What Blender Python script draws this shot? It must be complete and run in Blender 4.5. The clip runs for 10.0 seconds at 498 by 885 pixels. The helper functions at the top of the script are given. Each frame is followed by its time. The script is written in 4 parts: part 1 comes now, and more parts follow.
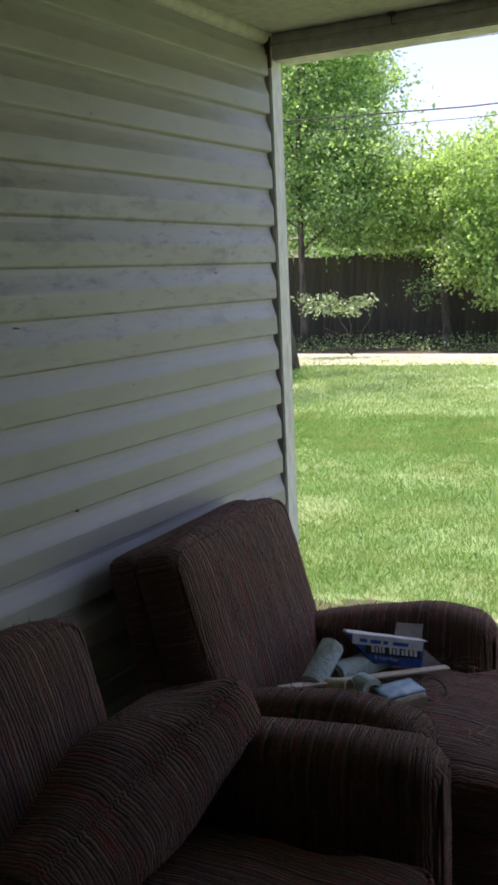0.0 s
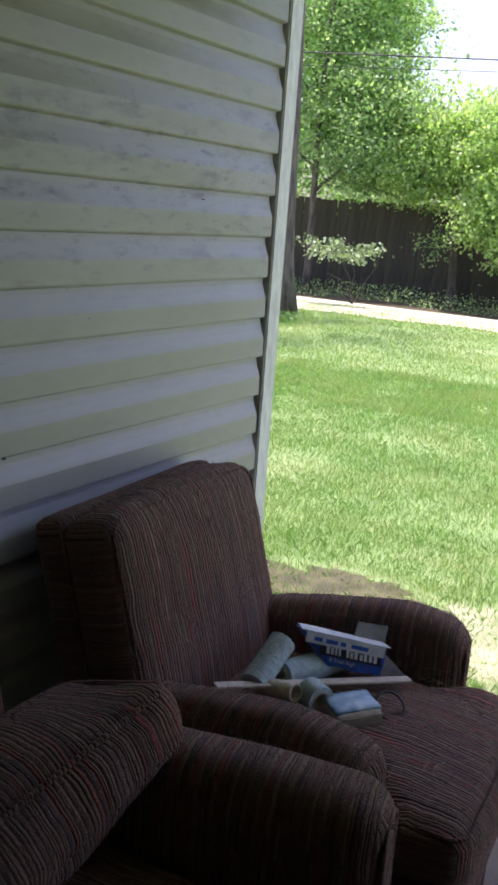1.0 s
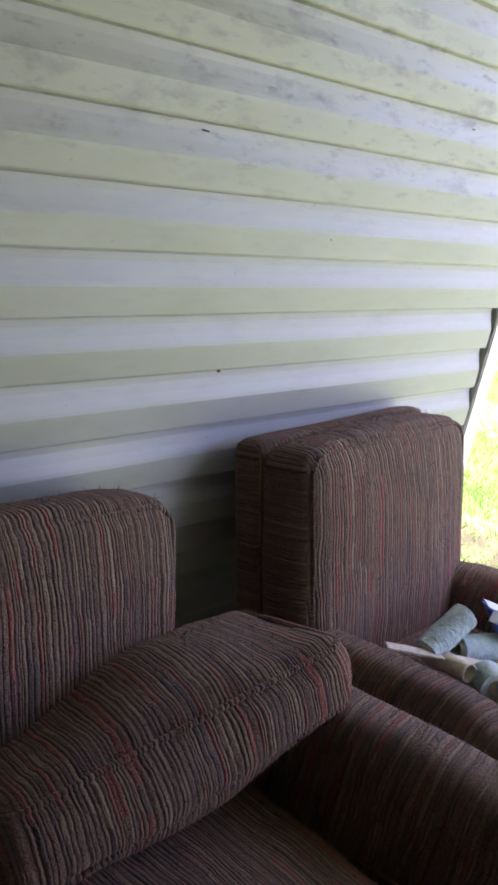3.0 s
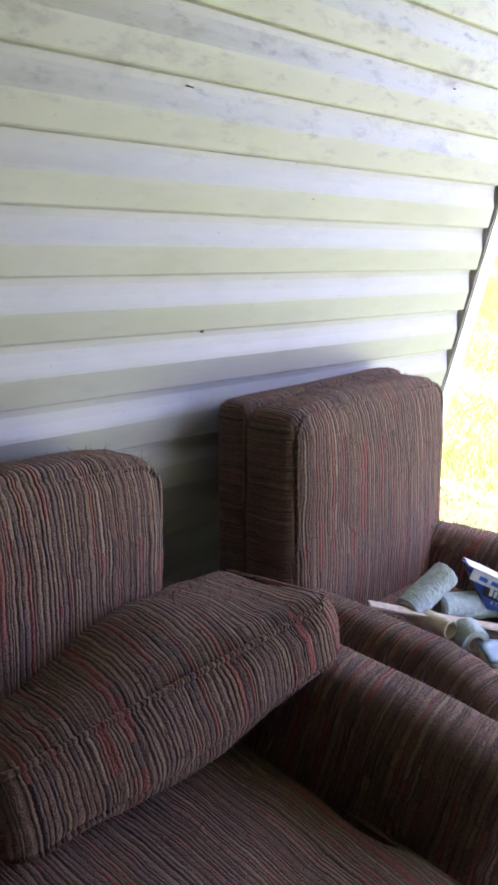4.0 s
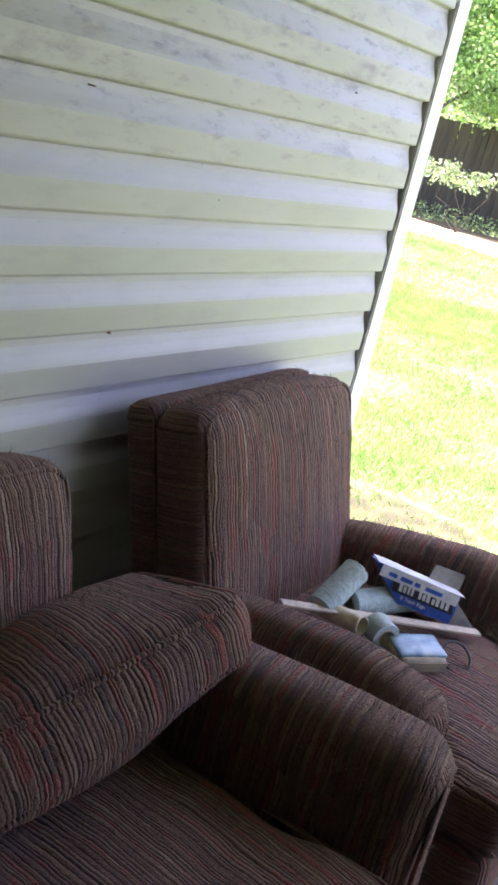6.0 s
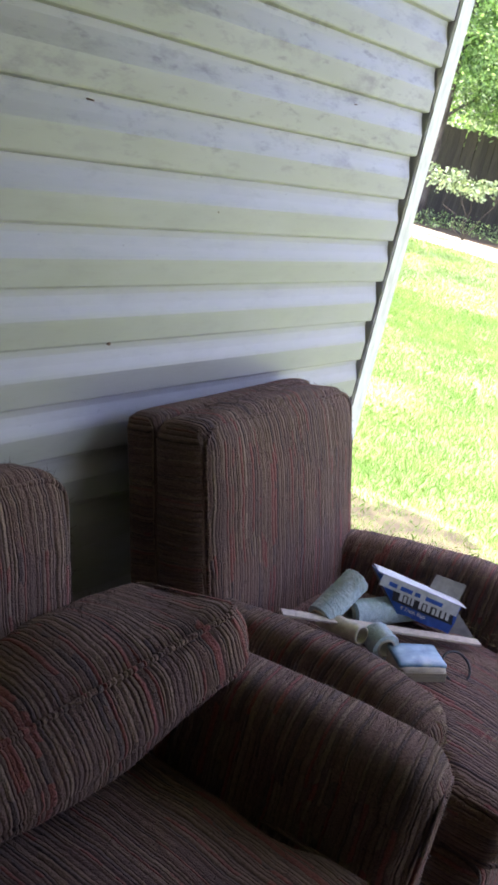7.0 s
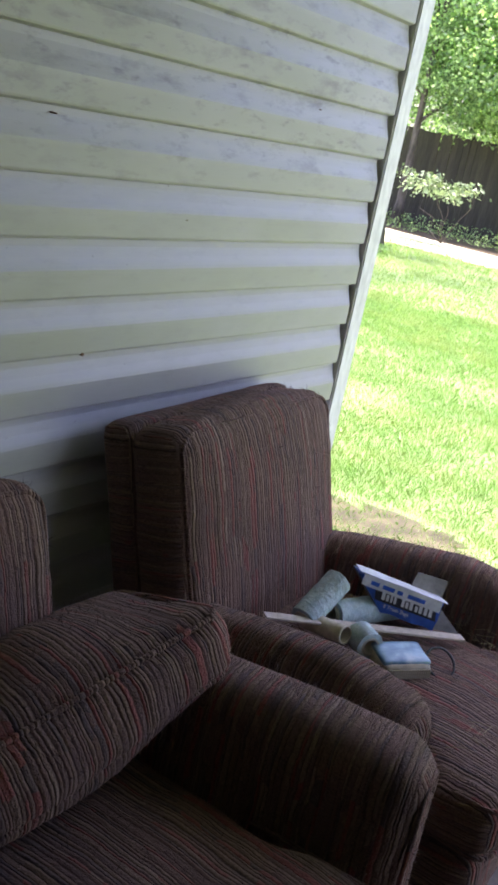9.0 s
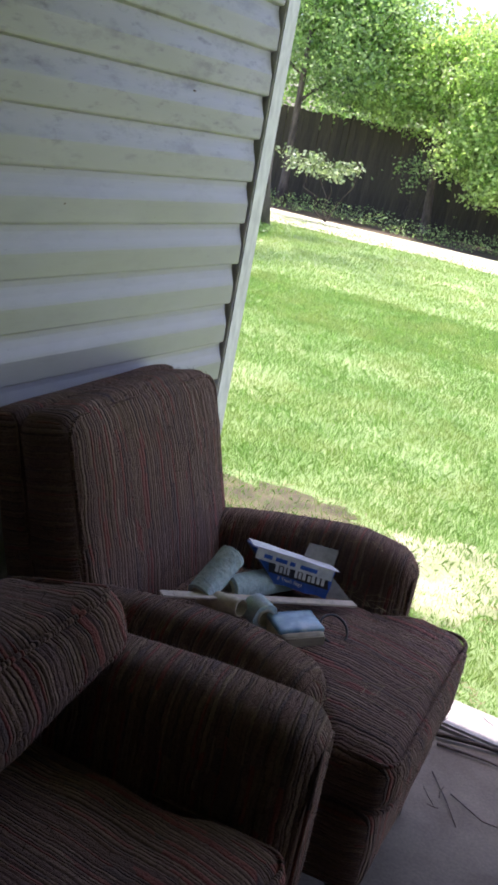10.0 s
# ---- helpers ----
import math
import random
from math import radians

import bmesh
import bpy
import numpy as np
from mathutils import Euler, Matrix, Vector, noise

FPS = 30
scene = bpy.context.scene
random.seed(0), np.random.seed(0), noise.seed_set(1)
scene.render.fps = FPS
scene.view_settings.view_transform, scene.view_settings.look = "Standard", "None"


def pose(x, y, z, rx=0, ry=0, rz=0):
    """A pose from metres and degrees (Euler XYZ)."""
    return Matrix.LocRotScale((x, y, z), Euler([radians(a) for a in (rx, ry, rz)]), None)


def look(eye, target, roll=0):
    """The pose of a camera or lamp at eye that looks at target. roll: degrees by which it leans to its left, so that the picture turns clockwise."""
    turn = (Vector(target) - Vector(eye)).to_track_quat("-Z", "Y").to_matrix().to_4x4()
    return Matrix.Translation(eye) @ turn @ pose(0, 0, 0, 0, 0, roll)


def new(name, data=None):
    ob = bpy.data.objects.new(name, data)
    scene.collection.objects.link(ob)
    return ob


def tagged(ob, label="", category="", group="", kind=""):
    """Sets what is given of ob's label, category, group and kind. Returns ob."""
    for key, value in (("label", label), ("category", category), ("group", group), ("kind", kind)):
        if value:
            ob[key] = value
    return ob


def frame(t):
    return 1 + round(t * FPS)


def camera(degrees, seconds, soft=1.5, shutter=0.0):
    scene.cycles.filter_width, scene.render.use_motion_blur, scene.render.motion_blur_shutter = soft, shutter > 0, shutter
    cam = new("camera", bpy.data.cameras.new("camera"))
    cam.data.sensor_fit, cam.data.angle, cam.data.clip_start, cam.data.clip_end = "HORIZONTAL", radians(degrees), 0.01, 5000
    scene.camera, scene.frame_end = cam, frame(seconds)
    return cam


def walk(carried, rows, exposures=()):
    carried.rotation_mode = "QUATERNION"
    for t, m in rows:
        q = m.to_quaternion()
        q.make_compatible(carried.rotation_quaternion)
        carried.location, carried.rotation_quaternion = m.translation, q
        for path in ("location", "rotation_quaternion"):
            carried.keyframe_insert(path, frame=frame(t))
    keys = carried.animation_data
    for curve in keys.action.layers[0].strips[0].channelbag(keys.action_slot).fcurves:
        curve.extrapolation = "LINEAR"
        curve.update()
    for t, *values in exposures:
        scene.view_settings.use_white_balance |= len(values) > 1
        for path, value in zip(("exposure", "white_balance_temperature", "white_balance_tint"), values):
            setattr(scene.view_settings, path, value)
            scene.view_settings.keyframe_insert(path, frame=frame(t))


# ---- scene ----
cam = camera(28.0, 10.0, soft=3.2)
PATH = [
    (0, (1.511, -2.901, 1.565), (0.546, -1.181, 1.237), -2.6),
    (0.3, (1.504, -2.767, 1.550), (0.382, -1.132, 1.290), -1.4),
    (0.5, (1.472, -2.701, 1.559), (0.478, -0.995, 1.239), 2.9),
    (0.6, (1.448, -2.660, 1.569), (0.517, -0.917, 1.260), 3.7),
    (1, (1.384, -2.571, 1.562), (0.455, -0.858, 1.109), 4.3),
    (1.5, (1.332, -2.514, 1.545), (0.257, -0.912, 1.017), 7.5),
    (2, (1.293, -2.526, 1.548), (0.305, -0.907, 0.915), 13.4),
    (2.5, (1.297, -2.535, 1.554), (0.270, -0.951, 0.893), 11.0),
    (3, (1.266, -2.508, 1.555), (0.087, -1.030, 0.904), 12.7),
    (4.3, (1.246, -2.535, 1.526), (0.152, -1.017, 0.821), 13.3),
    (4.5, (1.246, -2.527, 1.520), (0.130, -1.011, 0.845), 13.6),
    (5, (1.257, -2.530, 1.520), (0.180, -0.980, 0.860), 13.0),
    (5.5, (1.277, -2.518, 1.538), (0.251, -0.931, 0.882), 13.6),
    (5.7, (1.254, -2.528, 1.529), (0.274, -0.910, 0.879), 14.0),
    (6.8, (1.286, -2.520, 1.534), (0.293, -0.910, 0.886), 13.4),
    (7, (1.276, -2.522, 1.541), (0.276, -0.912, 0.902), 13.6),
    (7.5, (1.277, -2.519, 1.529), (0.252, -0.928, 0.882), 13.1),
    (8, (1.284, -2.521, 1.538), (0.266, -0.932, 0.875), 12.4),
    (8.5, (1.291, -2.521, 1.540), (0.276, -0.928, 0.885), 12.4),
    (9, (1.305, -2.520, 1.539), (0.317, -0.894, 0.924), 11.6),
    (9.5, (1.338, -2.526, 1.531), (0.517, -0.818, 0.892), 9.1),
    (10, (1.334, -2.537, 1.543), (0.530, -0.810, 0.934), 11.0),
]
EXPOSURES = [(0.0, 1.05, 6500, 33), (0.5, 1.63, 6300, 35), (1.0, 1.35, 6300, 34), (1.5, 1.67, 6350, 36), (2.0, 2.37, 6350, 38), (2.5, 2.52, 6400, 41), (3.0, 2.9, 6510, 41), (4.5, 3.4, 6590, 43), (5.5, 3.07, 6560, 40), (7.0, 2.57, 6380, 38), (8.5, 2.42, 6350, 38), (9.0, 2.27, 6350, 36), (9.5, 1.79, 6330, 35), (10.0, 1.62, 6300, 34)]
walk(cam, [(t, look(e, g, r)) for t, e, g, r in PATH], EXPOSURES)

# ---- light ----
SUN_DIR = Vector((0.06, -0.09, -1.0))
world = bpy.data.worlds.new("sky")
scene.world = world
world.use_nodes = True
wn = world.node_tree.nodes
sky = wn.new("ShaderNodeTexSky")
sky.sky_type, sky.sun_disc = "NISHITA", False
sky.sun_elevation = math.atan2(1.0, math.hypot(SUN_DIR.x, SUN_DIR.y))
sky.sun_rotation = math.atan2(-SUN_DIR.x, -SUN_DIR.y)
sky.air_density, sky.dust_density = 1.0, 2.5
wn["Background"].inputs["Strength"].default_value = 0.15
world.node_tree.links.new(sky.outputs[0], wn["Background"].inputs["Color"])
sun = new("sun", bpy.data.lights.new("sun", "SUN"))
sun.data.energy, sun.data.angle, sun.data.color = 3.5, radians(0.5), (1.0, 0.95, 0.86)
sun.matrix_world = look((0, 0, 20), Vector((0, 0, 20)) + SUN_DIR)


# ---- materials ----
def mat(name, rough=0.8, metal=0.0):
    m = bpy.data.materials.new(name)
    m.use_nodes = True
    b = m.node_tree.nodes["Principled BSDF"]
    b.inputs["Roughness"].default_value = rough
    b.inputs["Metallic"].default_value = metal
    return m, m.node_tree.nodes, m.node_tree.links, b


def ramp(n, stops, mode="LINEAR"):
    r = n.new("ShaderNodeValToRGB")
    r.color_ramp.interpolation = mode
    e = r.color_ramp.elements
    while len(e) < len(stops):
        e.new(0.5)
    for x, (p, c) in zip(e, stops):
        x.position = p
        x.color = (*c, 1) if len(c) == 3 else c
    return r


def mapped(n, l, scale, kind="Object"):
    c = n.new("ShaderNodeTexCoord")
    m = n.new("ShaderNodeMapping")
    m.inputs["Scale"].default_value = scale
    l.new(c.outputs[kind], m.inputs["Vector"])
    return m


def noise_tex(n, l, vec, scale, detail=4.0, rough=0.55):
    t = n.new("ShaderNodeTexNoise")
    t.inputs["Scale"].default_value = scale
    t.inputs["Detail"].default_value = detail
    t.inputs["Roughness"].default_value = rough
    l.new(vec.outputs["Vector"], t.inputs["Vector"])
    return t


def mix(n, l, fac, a, b, mode="MIX"):
    m = n.new("ShaderNodeMix")
    m.data_type, m.blend_type = "RGBA", mode
    for sock, v in (("Factor_Float", fac), ("A_Color", a), ("B_Color", b)):
        s = [i for i in m.inputs if i.identifier == sock][0]
        if isinstance(v, (int, float)):
            s.default_value = v
        elif isinstance(v, tuple):
            s.default_value = (*v, 1)
        else:
            l.new(v, s)
    return [o for o in m.outputs if o.identifier == "Result_Color"][0]


def bump(n, l, b, height, strength, distance=0.002):
    x = n.new("ShaderNodeBump")
    x.inputs["Strength"].default_value = strength
    x.inputs["Distance"].default_value = distance
    l.new(height, x.inputs["Height"])
    l.new(x.outputs["Normal"], b.inputs["Normal"])


def maths(n, l, op, a, b=0.0):
    m = n.new("ShaderNodeMath")
    m.operation = op
    for s, v in zip(m.inputs, (a, b)):
        if isinstance(v, (int, float)):
            s.default_value = v
        else:
            l.new(v, s)
    return m.outputs[0]


def mottled(name, c1, c2, scale=6.0, rough=0.8, stretch=(1, 1, 1), grain=60.0, strength=0.3, c3=None, metal=0.0):
    m, n, l, b = mat(name, rough, metal)
    v = mapped(n, l, stretch)
    a = noise_tex(n, l, v, scale, 6)
    g = noise_tex(n, l, v, grain, 3)
    r = ramp(n, [(0.35, c1), (0.65, c2)])
    l.new(a.outputs[0], r.inputs[0])
    col = r.outputs[0]
    gr = ramp(n, [(0.3, (0.72, 0.72, 0.72)), (0.7, (1.0, 1.0, 1.0))])
    l.new(g.outputs[0], gr.inputs[0])
    col = mix(n, l, 1.0, col, gr.outputs[0], "MULTIPLY")
    if c3:
        s = noise_tex(n, l, v, scale * 0.4, 5, 0.7)
        sr = ramp(n, [(0.55, (0, 0, 0)), (0.72, (1, 1, 1))])
        l.new(s.outputs[0], sr.inputs[0])
        col = mix(n, l, sr.outputs[0], col, c3)
    l.new(col, b.inputs["Base Color"])
    bump(n, l, b, g.outputs[0], strength)
    return m


def siding_material():
    m, n, l, b = mat("weathered vinyl", 0.42)
    fine = noise_tex(n, l, mapped(n, l, (1, 1.6, 7)), 3.0, 5, 0.6)
    base = ramp(n, [(0.3, (0.385, 0.378, 0.378)), (0.7, (0.425, 0.418, 0.416))])
    l.new(fine.outputs[0], base.inputs[0])
    col = base.outputs[0]
    # algae film plus painted-in shade on each course's lower, flat half, thinner in patches
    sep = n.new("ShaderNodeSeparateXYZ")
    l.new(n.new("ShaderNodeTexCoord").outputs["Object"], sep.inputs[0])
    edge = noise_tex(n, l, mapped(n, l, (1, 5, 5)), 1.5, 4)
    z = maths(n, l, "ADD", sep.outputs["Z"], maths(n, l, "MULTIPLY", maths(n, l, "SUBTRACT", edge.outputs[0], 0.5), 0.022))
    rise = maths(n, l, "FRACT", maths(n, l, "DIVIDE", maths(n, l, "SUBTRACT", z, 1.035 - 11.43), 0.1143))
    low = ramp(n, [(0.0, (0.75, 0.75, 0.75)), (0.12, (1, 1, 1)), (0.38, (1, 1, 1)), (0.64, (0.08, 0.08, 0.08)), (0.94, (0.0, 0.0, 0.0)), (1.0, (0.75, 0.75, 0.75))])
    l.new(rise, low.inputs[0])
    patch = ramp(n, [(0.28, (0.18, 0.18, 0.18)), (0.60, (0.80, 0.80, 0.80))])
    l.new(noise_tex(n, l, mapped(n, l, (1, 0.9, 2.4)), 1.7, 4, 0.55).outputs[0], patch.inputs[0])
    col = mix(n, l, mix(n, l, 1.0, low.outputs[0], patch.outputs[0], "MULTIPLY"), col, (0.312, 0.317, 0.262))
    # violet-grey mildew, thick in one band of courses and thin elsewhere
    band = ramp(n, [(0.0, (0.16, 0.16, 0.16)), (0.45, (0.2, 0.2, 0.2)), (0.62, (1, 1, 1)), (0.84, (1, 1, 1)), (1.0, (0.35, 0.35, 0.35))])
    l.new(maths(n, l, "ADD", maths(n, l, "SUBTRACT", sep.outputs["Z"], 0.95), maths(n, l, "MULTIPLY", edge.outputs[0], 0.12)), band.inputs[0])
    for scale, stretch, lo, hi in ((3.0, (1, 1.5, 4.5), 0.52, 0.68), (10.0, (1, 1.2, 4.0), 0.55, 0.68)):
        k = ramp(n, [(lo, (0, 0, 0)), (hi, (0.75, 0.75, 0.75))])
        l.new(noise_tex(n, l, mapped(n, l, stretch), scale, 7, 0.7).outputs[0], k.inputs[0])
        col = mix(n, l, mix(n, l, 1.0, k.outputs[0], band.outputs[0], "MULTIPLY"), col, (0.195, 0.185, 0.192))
    speck = ramp(n, [(0.735, (0, 0, 0)), (0.80, (0.5, 0.5, 0.5))])
    l.new(noise_tex(n, l, mapped(n, l, (1, 1, 1.6)), 55.0, 2, 0.5).outputs[0], speck.inputs[0])
    col = mix(n, l, speck.outputs[0], col, (0.12, 0.11, 0.09))
    l.new(col, b.inputs["Base Color"])
    rr = ramp(n, [(0.3, (0.34, 0.34, 0.34)), (0.7, (0.52, 0.52, 0.52))])
    l.new(fine.outputs[0], rr.inputs[0])
    l.new(rr.outputs[0], b.inputs["Roughness"])
    bump(n, l, b, noise_tex(n, l, mapped(n, l, (1, 4, 40)), 6.0, 4).outputs[0], 0.15, 0.001)
    return m


def fabric_material(name="striped chenille", side="Z", lift=1.85):
    """Yarns run along x and z of each part; the stripes count along its y."""
    m, n, l, b = mat(name, 0.95)
    c = n.new("ShaderNodeTexCoord")
    s = n.new("ShaderNodeSeparateXYZ")
    l.new(c.outputs["Object"], s.inputs[0])
    wob = n.new("ShaderNodeTexNoise")
    wob.inputs["Scale"].default_value = 9.0
    l.new(c.outputs["Object"], wob.inputs["Vector"])
    fuzzy = n.new("ShaderNodeTexNoise")
    fuzzy.inputs["Scale"].default_value = 130.0
    l.new(c.outputs["Object"], fuzzy.inputs["Vector"])
    sn = n.new("ShaderNodeSeparateXYZ")
    l.new(c.outputs["Normal"], sn.inputs[0])
    face = maths(n, l, "GREATER_THAN", maths(n, l, "ABSOLUTE", sn.outputs["Y"]), 0.72)
    pick = n.new("ShaderNodeMix")
    pick.data_type = "FLOAT"
    l.new(face, pick.inputs[0])
    l.new(s.outputs["Y"], pick.inputs[2])
    l.new(s.outputs[side], pick.inputs[3])
    y = maths(n, l, "ADD", pick.outputs[0], maths(n, l, "ADD", maths(n, l, "MULTIPLY", wob.outputs[0], 0.020), maths(n, l, "MULTIPLY", fuzzy.outputs[0], 0.0036)))
    uneven = n.new("ShaderNodeTexNoise")
    uneven.noise_dimensions = "1D"
    uneven.inputs["Scale"].default_value = 34.0
    uneven.inputs["Detail"].default_value = 2.0
    l.new(y, uneven.inputs["W"])
    ys = maths(n, l, "ADD", maths(n, l, "MULTIPLY", y, 116.0), maths(n, l, "MULTIPLY", uneven.outputs[0], 3.0))
    yi = maths(n, l, "FLOOR", ys)
    w1 = n.new("ShaderNodeTexWhiteNoise")
    w1.noise_dimensions = "1D"
    l.new(yi, w1.inputs["W"])
    along = maths(n, l, "ADD", maths(n, l, "SUBTRACT", s.outputs["Z"], s.outputs["X"]), maths(n, l, "MULTIPLY", wob.outputs[0], 0.6))
    seg = maths(n, l, "FLOOR", maths(n, l, "ADD", maths(n, l, "MULTIPLY", along, 7.0), maths(n, l, "MULTIPLY", w1.outputs["Value"], 17.0)))
    w2 = n.new("ShaderNodeTexWhiteNoise")
    w2.noise_dimensions = "2D"
    cv = n.new("ShaderNodeCombineXYZ")
    l.new(yi, cv.inputs[0])
    l.new(seg, cv.inputs[1])
    l.new(cv.outputs[0], w2.inputs["Vector"])
    k = lift
    stops = [(0.0, (0.088 * k, 0.058 * k, 0.052 * k)), (0.22, (0.105 * k, 0.066 * k, 0.055 * k)), (0.41, (0.160 * k, 0.052 * k, 0.046 * k)),
             (0.53, (0.130 * k, 0.088 * k, 0.070 * k)), (0.70, (0.060 * k, 0.048 * k, 0.048 * k)), (0.82, (0.110 * k, 0.075 * k, 0.055 * k)), (0.92, (0.160 * k, 0.116 * k, 0.090 * k))]
    r = ramp(n, stops, "CONSTANT")
    l.new(w2.outputs["Value"], r.inputs[0])
    fz = n.new("ShaderNodeTexNoise")
    fz.inputs["Scale"].default_value = 320.0
    fz.inputs["Detail"].default_value = 3.0
    l.new(c.outputs["Object"], fz.inputs["Vector"])
    fr = ramp(n, [(0.3, (0.62, 0.62, 0.62)), (0.72, (1.25, 1.20, 1.12))])
    l.new(fz.outputs[0], fr.inputs[0])
    calm = maths(n, l, "ADD", maths(n, l, "MULTIPLY", face, 0.35), 0.18)
    yarns = mix(n, l, calm, r.outputs[0], (0.108 * k, 0.066 * k, 0.054 * k))
    # shade of the grooves between the pile ribs, put into the yarn colour
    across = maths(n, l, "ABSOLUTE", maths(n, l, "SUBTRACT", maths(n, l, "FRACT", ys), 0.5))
    groove_shade = ramp(n, [(0.32, (0, 0, 0)), (0.48, (0.9, 0.9, 0.9))])
    l.new(across, groove_shade.inputs[0])
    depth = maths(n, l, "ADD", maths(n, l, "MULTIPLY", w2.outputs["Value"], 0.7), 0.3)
    yarns = mix(n, l, maths(n, l, "MULTIPLY", groove_shade.outputs[0], depth), yarns, (0.036, 0.024, 0.021))
    col = mix(n, l, 1.0, yarns, fr.outputs[0], "MULTIPLY")
    dust = n.new("ShaderNodeTexNoise")
    dust.inputs["Scale"].default_value = 5.0
    dust.inputs["Detail"].default_value = 6.0
    l.new(c.outputs["Object"], dust.inputs["Vector"])
    dr = ramp(n, [(0.5, (0, 0, 0)), (0.75, (0.35, 0.35, 0.35))])
    l.new(dust.outputs[0], dr.inputs[0])
    col = mix(n, l, dr.outputs[0], col, (0.085, 0.062, 0.05))
    l.new(col, b.inputs["Base Color"])
    b.inputs["Sheen Weight"].default_value = 0.36
    b.inputs["Sheen Roughness"].default_value = 0.42
    b.inputs["Sheen Tint"].default_value = (0.66, 0.46, 0.38, 1)
    b.inputs["Specular IOR Level"].default_value = 0.1
    yarn = n.new("ShaderNodeCombineXYZ")
    l.new(maths(n, l, "MULTIPLY", y, 165.0), yarn.inputs[0])
    l.new(maths(n, l, "MULTIPLY", along, 16.0), yarn.inputs[1])
    yt = n.new("ShaderNodeTexNoise")
    yt.inputs["Scale"].default_value = 1.0
    yt.inputs["Detail"].default_value = 2.0
    l.new(yarn.outputs[0], yt.inputs["Vector"])
    h = maths(n, l, "ADD", maths(n, l, "MULTIPLY", yt.outputs[0], 0.7), maths(n, l, "MULTIPLY", fz.outputs[0], 0.6))
    h = maths(n, l, "SUBTRACT", h, maths(n, l, "MULTIPLY", maths(n, l, "MULTIPLY", across, maths(n, l, "MULTIPLY", across, depth)), 3.4))
    bump(n, l, b, h, 1.0, 0.008)
    return m


def leaf_material(name, dark, light, clear=0.3, through_tint=(1.25, 1.5, 0.7), dry=None):
    m, n, l, b = mat(name, 0.38)
    g = n.new("ShaderNodeNewGeometry")
    r = ramp(n, [(0.0, dark), (0.6, light), (1.0, tuple(min(1, x * 1.35) for x in light))])
    l.new(g.outputs["Random Per Island"], r.inputs[0])
    col = r.outputs[0]
    if dry:
        v = mapped(n, l, (1, 1, 1))
        for scale, amount in ((1.1, 0.6), (4.5, 0.35)):
            p = ramp(n, [(0.48, (0, 0, 0)), (0.68, (amount, amount, amount))])
            l.new(noise_tex(n, l, v, scale, 4).outputs[0], p.inputs[0])
            col = mix(n, l, p.outputs[0], col, dry)
    l.new(col, b.inputs["Base Color"])
    t = n.new("ShaderNodeBsdfTranslucent")
    tint = mix(n, l, 1.0, col, through_tint, "MULTIPLY")
    l.new(tint, t.inputs["Color"])
    x = n.new("ShaderNodeMixShader")
    x.inputs[0].default_value = clear
    out = n["Material Output"]
    l.new(b.outputs[0], x.inputs[1])
    l.new(t.outputs[0], x.inputs[2])
    l.new(x.outputs[0], out.inputs["Surface"])
    return m


def lawn_material():
    m, n, l, b = mat("lawn soil", 0.95)
    v = mapped(n, l, (1, 1, 1))
    a = noise_tex(n, l, v, 0.8, 6)
    f = noise_tex(n, l, v, 28.0, 5, 0.7)
    r = ramp(n, [(0.3, (0.165, 0.265, 0.09)), (0.5, (0.22, 0.325, 0.12)), (0.7, (0.31, 0.37, 0.17))])
    l.new(a.outputs[0], r.inputs[0])
    fr = ramp(n, [(0.3, (0.65, 0.65, 0.65)), (0.7, (1.2, 1.2, 1.2))])
    l.new(f.outputs[0], fr.inputs[0])
    l.new(mix(n, l, 1.0, r.outputs[0], fr.outputs[0], "MULTIPLY"), b.inputs["Base Color"])
    bump(n, l, b, f.outputs[0], 0.8, 0.03)
    return m


def plain(name, rgb, rough=0.8, metal=0.0):
    m, n, l, b = mat(name, rough, metal)
    b.inputs["Base Color"].default_value = (*rgb, 1)
    return m


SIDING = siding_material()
# dark paint for the added unseen walls, chosen to cut bounced light
UNSEEN_WALL = mottled("brown unseen wall paint", (0.11, 0.095, 0.08), (0.15, 0.13, 0.11), 3, 0.8)
WHITE = mottled("white trim", (0.80, 0.79, 0.76), (0.87, 0.87, 0.85), 3, 0.45, (1, 1, 0.4), 40, 0.08)
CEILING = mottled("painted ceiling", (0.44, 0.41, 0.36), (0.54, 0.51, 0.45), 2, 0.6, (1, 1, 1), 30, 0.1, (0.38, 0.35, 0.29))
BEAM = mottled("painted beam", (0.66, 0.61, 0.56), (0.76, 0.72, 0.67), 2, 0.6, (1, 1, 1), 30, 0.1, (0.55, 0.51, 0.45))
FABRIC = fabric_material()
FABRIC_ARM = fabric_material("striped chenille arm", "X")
CONCRETE = mottled("concrete", (0.115, 0.097, 0.074), (0.18, 0.155, 0.122), 5, 0.9, (1, 1, 1), 120, 0.35, (0.10, 0.088, 0.07))
EDGE = mottled("pale concrete", (0.28, 0.27, 0.25), (0.40, 0.39, 0.37), 6, 0.9, (1, 1, 1), 120, 0.3)
LAWN = lawn_material()
FENCE = mottled("old fence boards", (0.055, 0.050, 0.036), (0.095, 0.086, 0.062), 5, 0.9, (6, 6, 0.6), 50, 0.4, (0.05, 0.055, 0.03))
fn, fl = FENCE.node_tree.nodes, FENCE.node_tree.links
fb = fn["Principled BSDF"].inputs["Base Color"]
fr_ = ramp(fn, [(0.0, (0.58, 0.58, 0.55)), (1.0, (0.85, 0.82, 0.75))])
fl.new(fn.new("ShaderNodeObjectInfo").outputs["Random"], fr_.inputs[0])
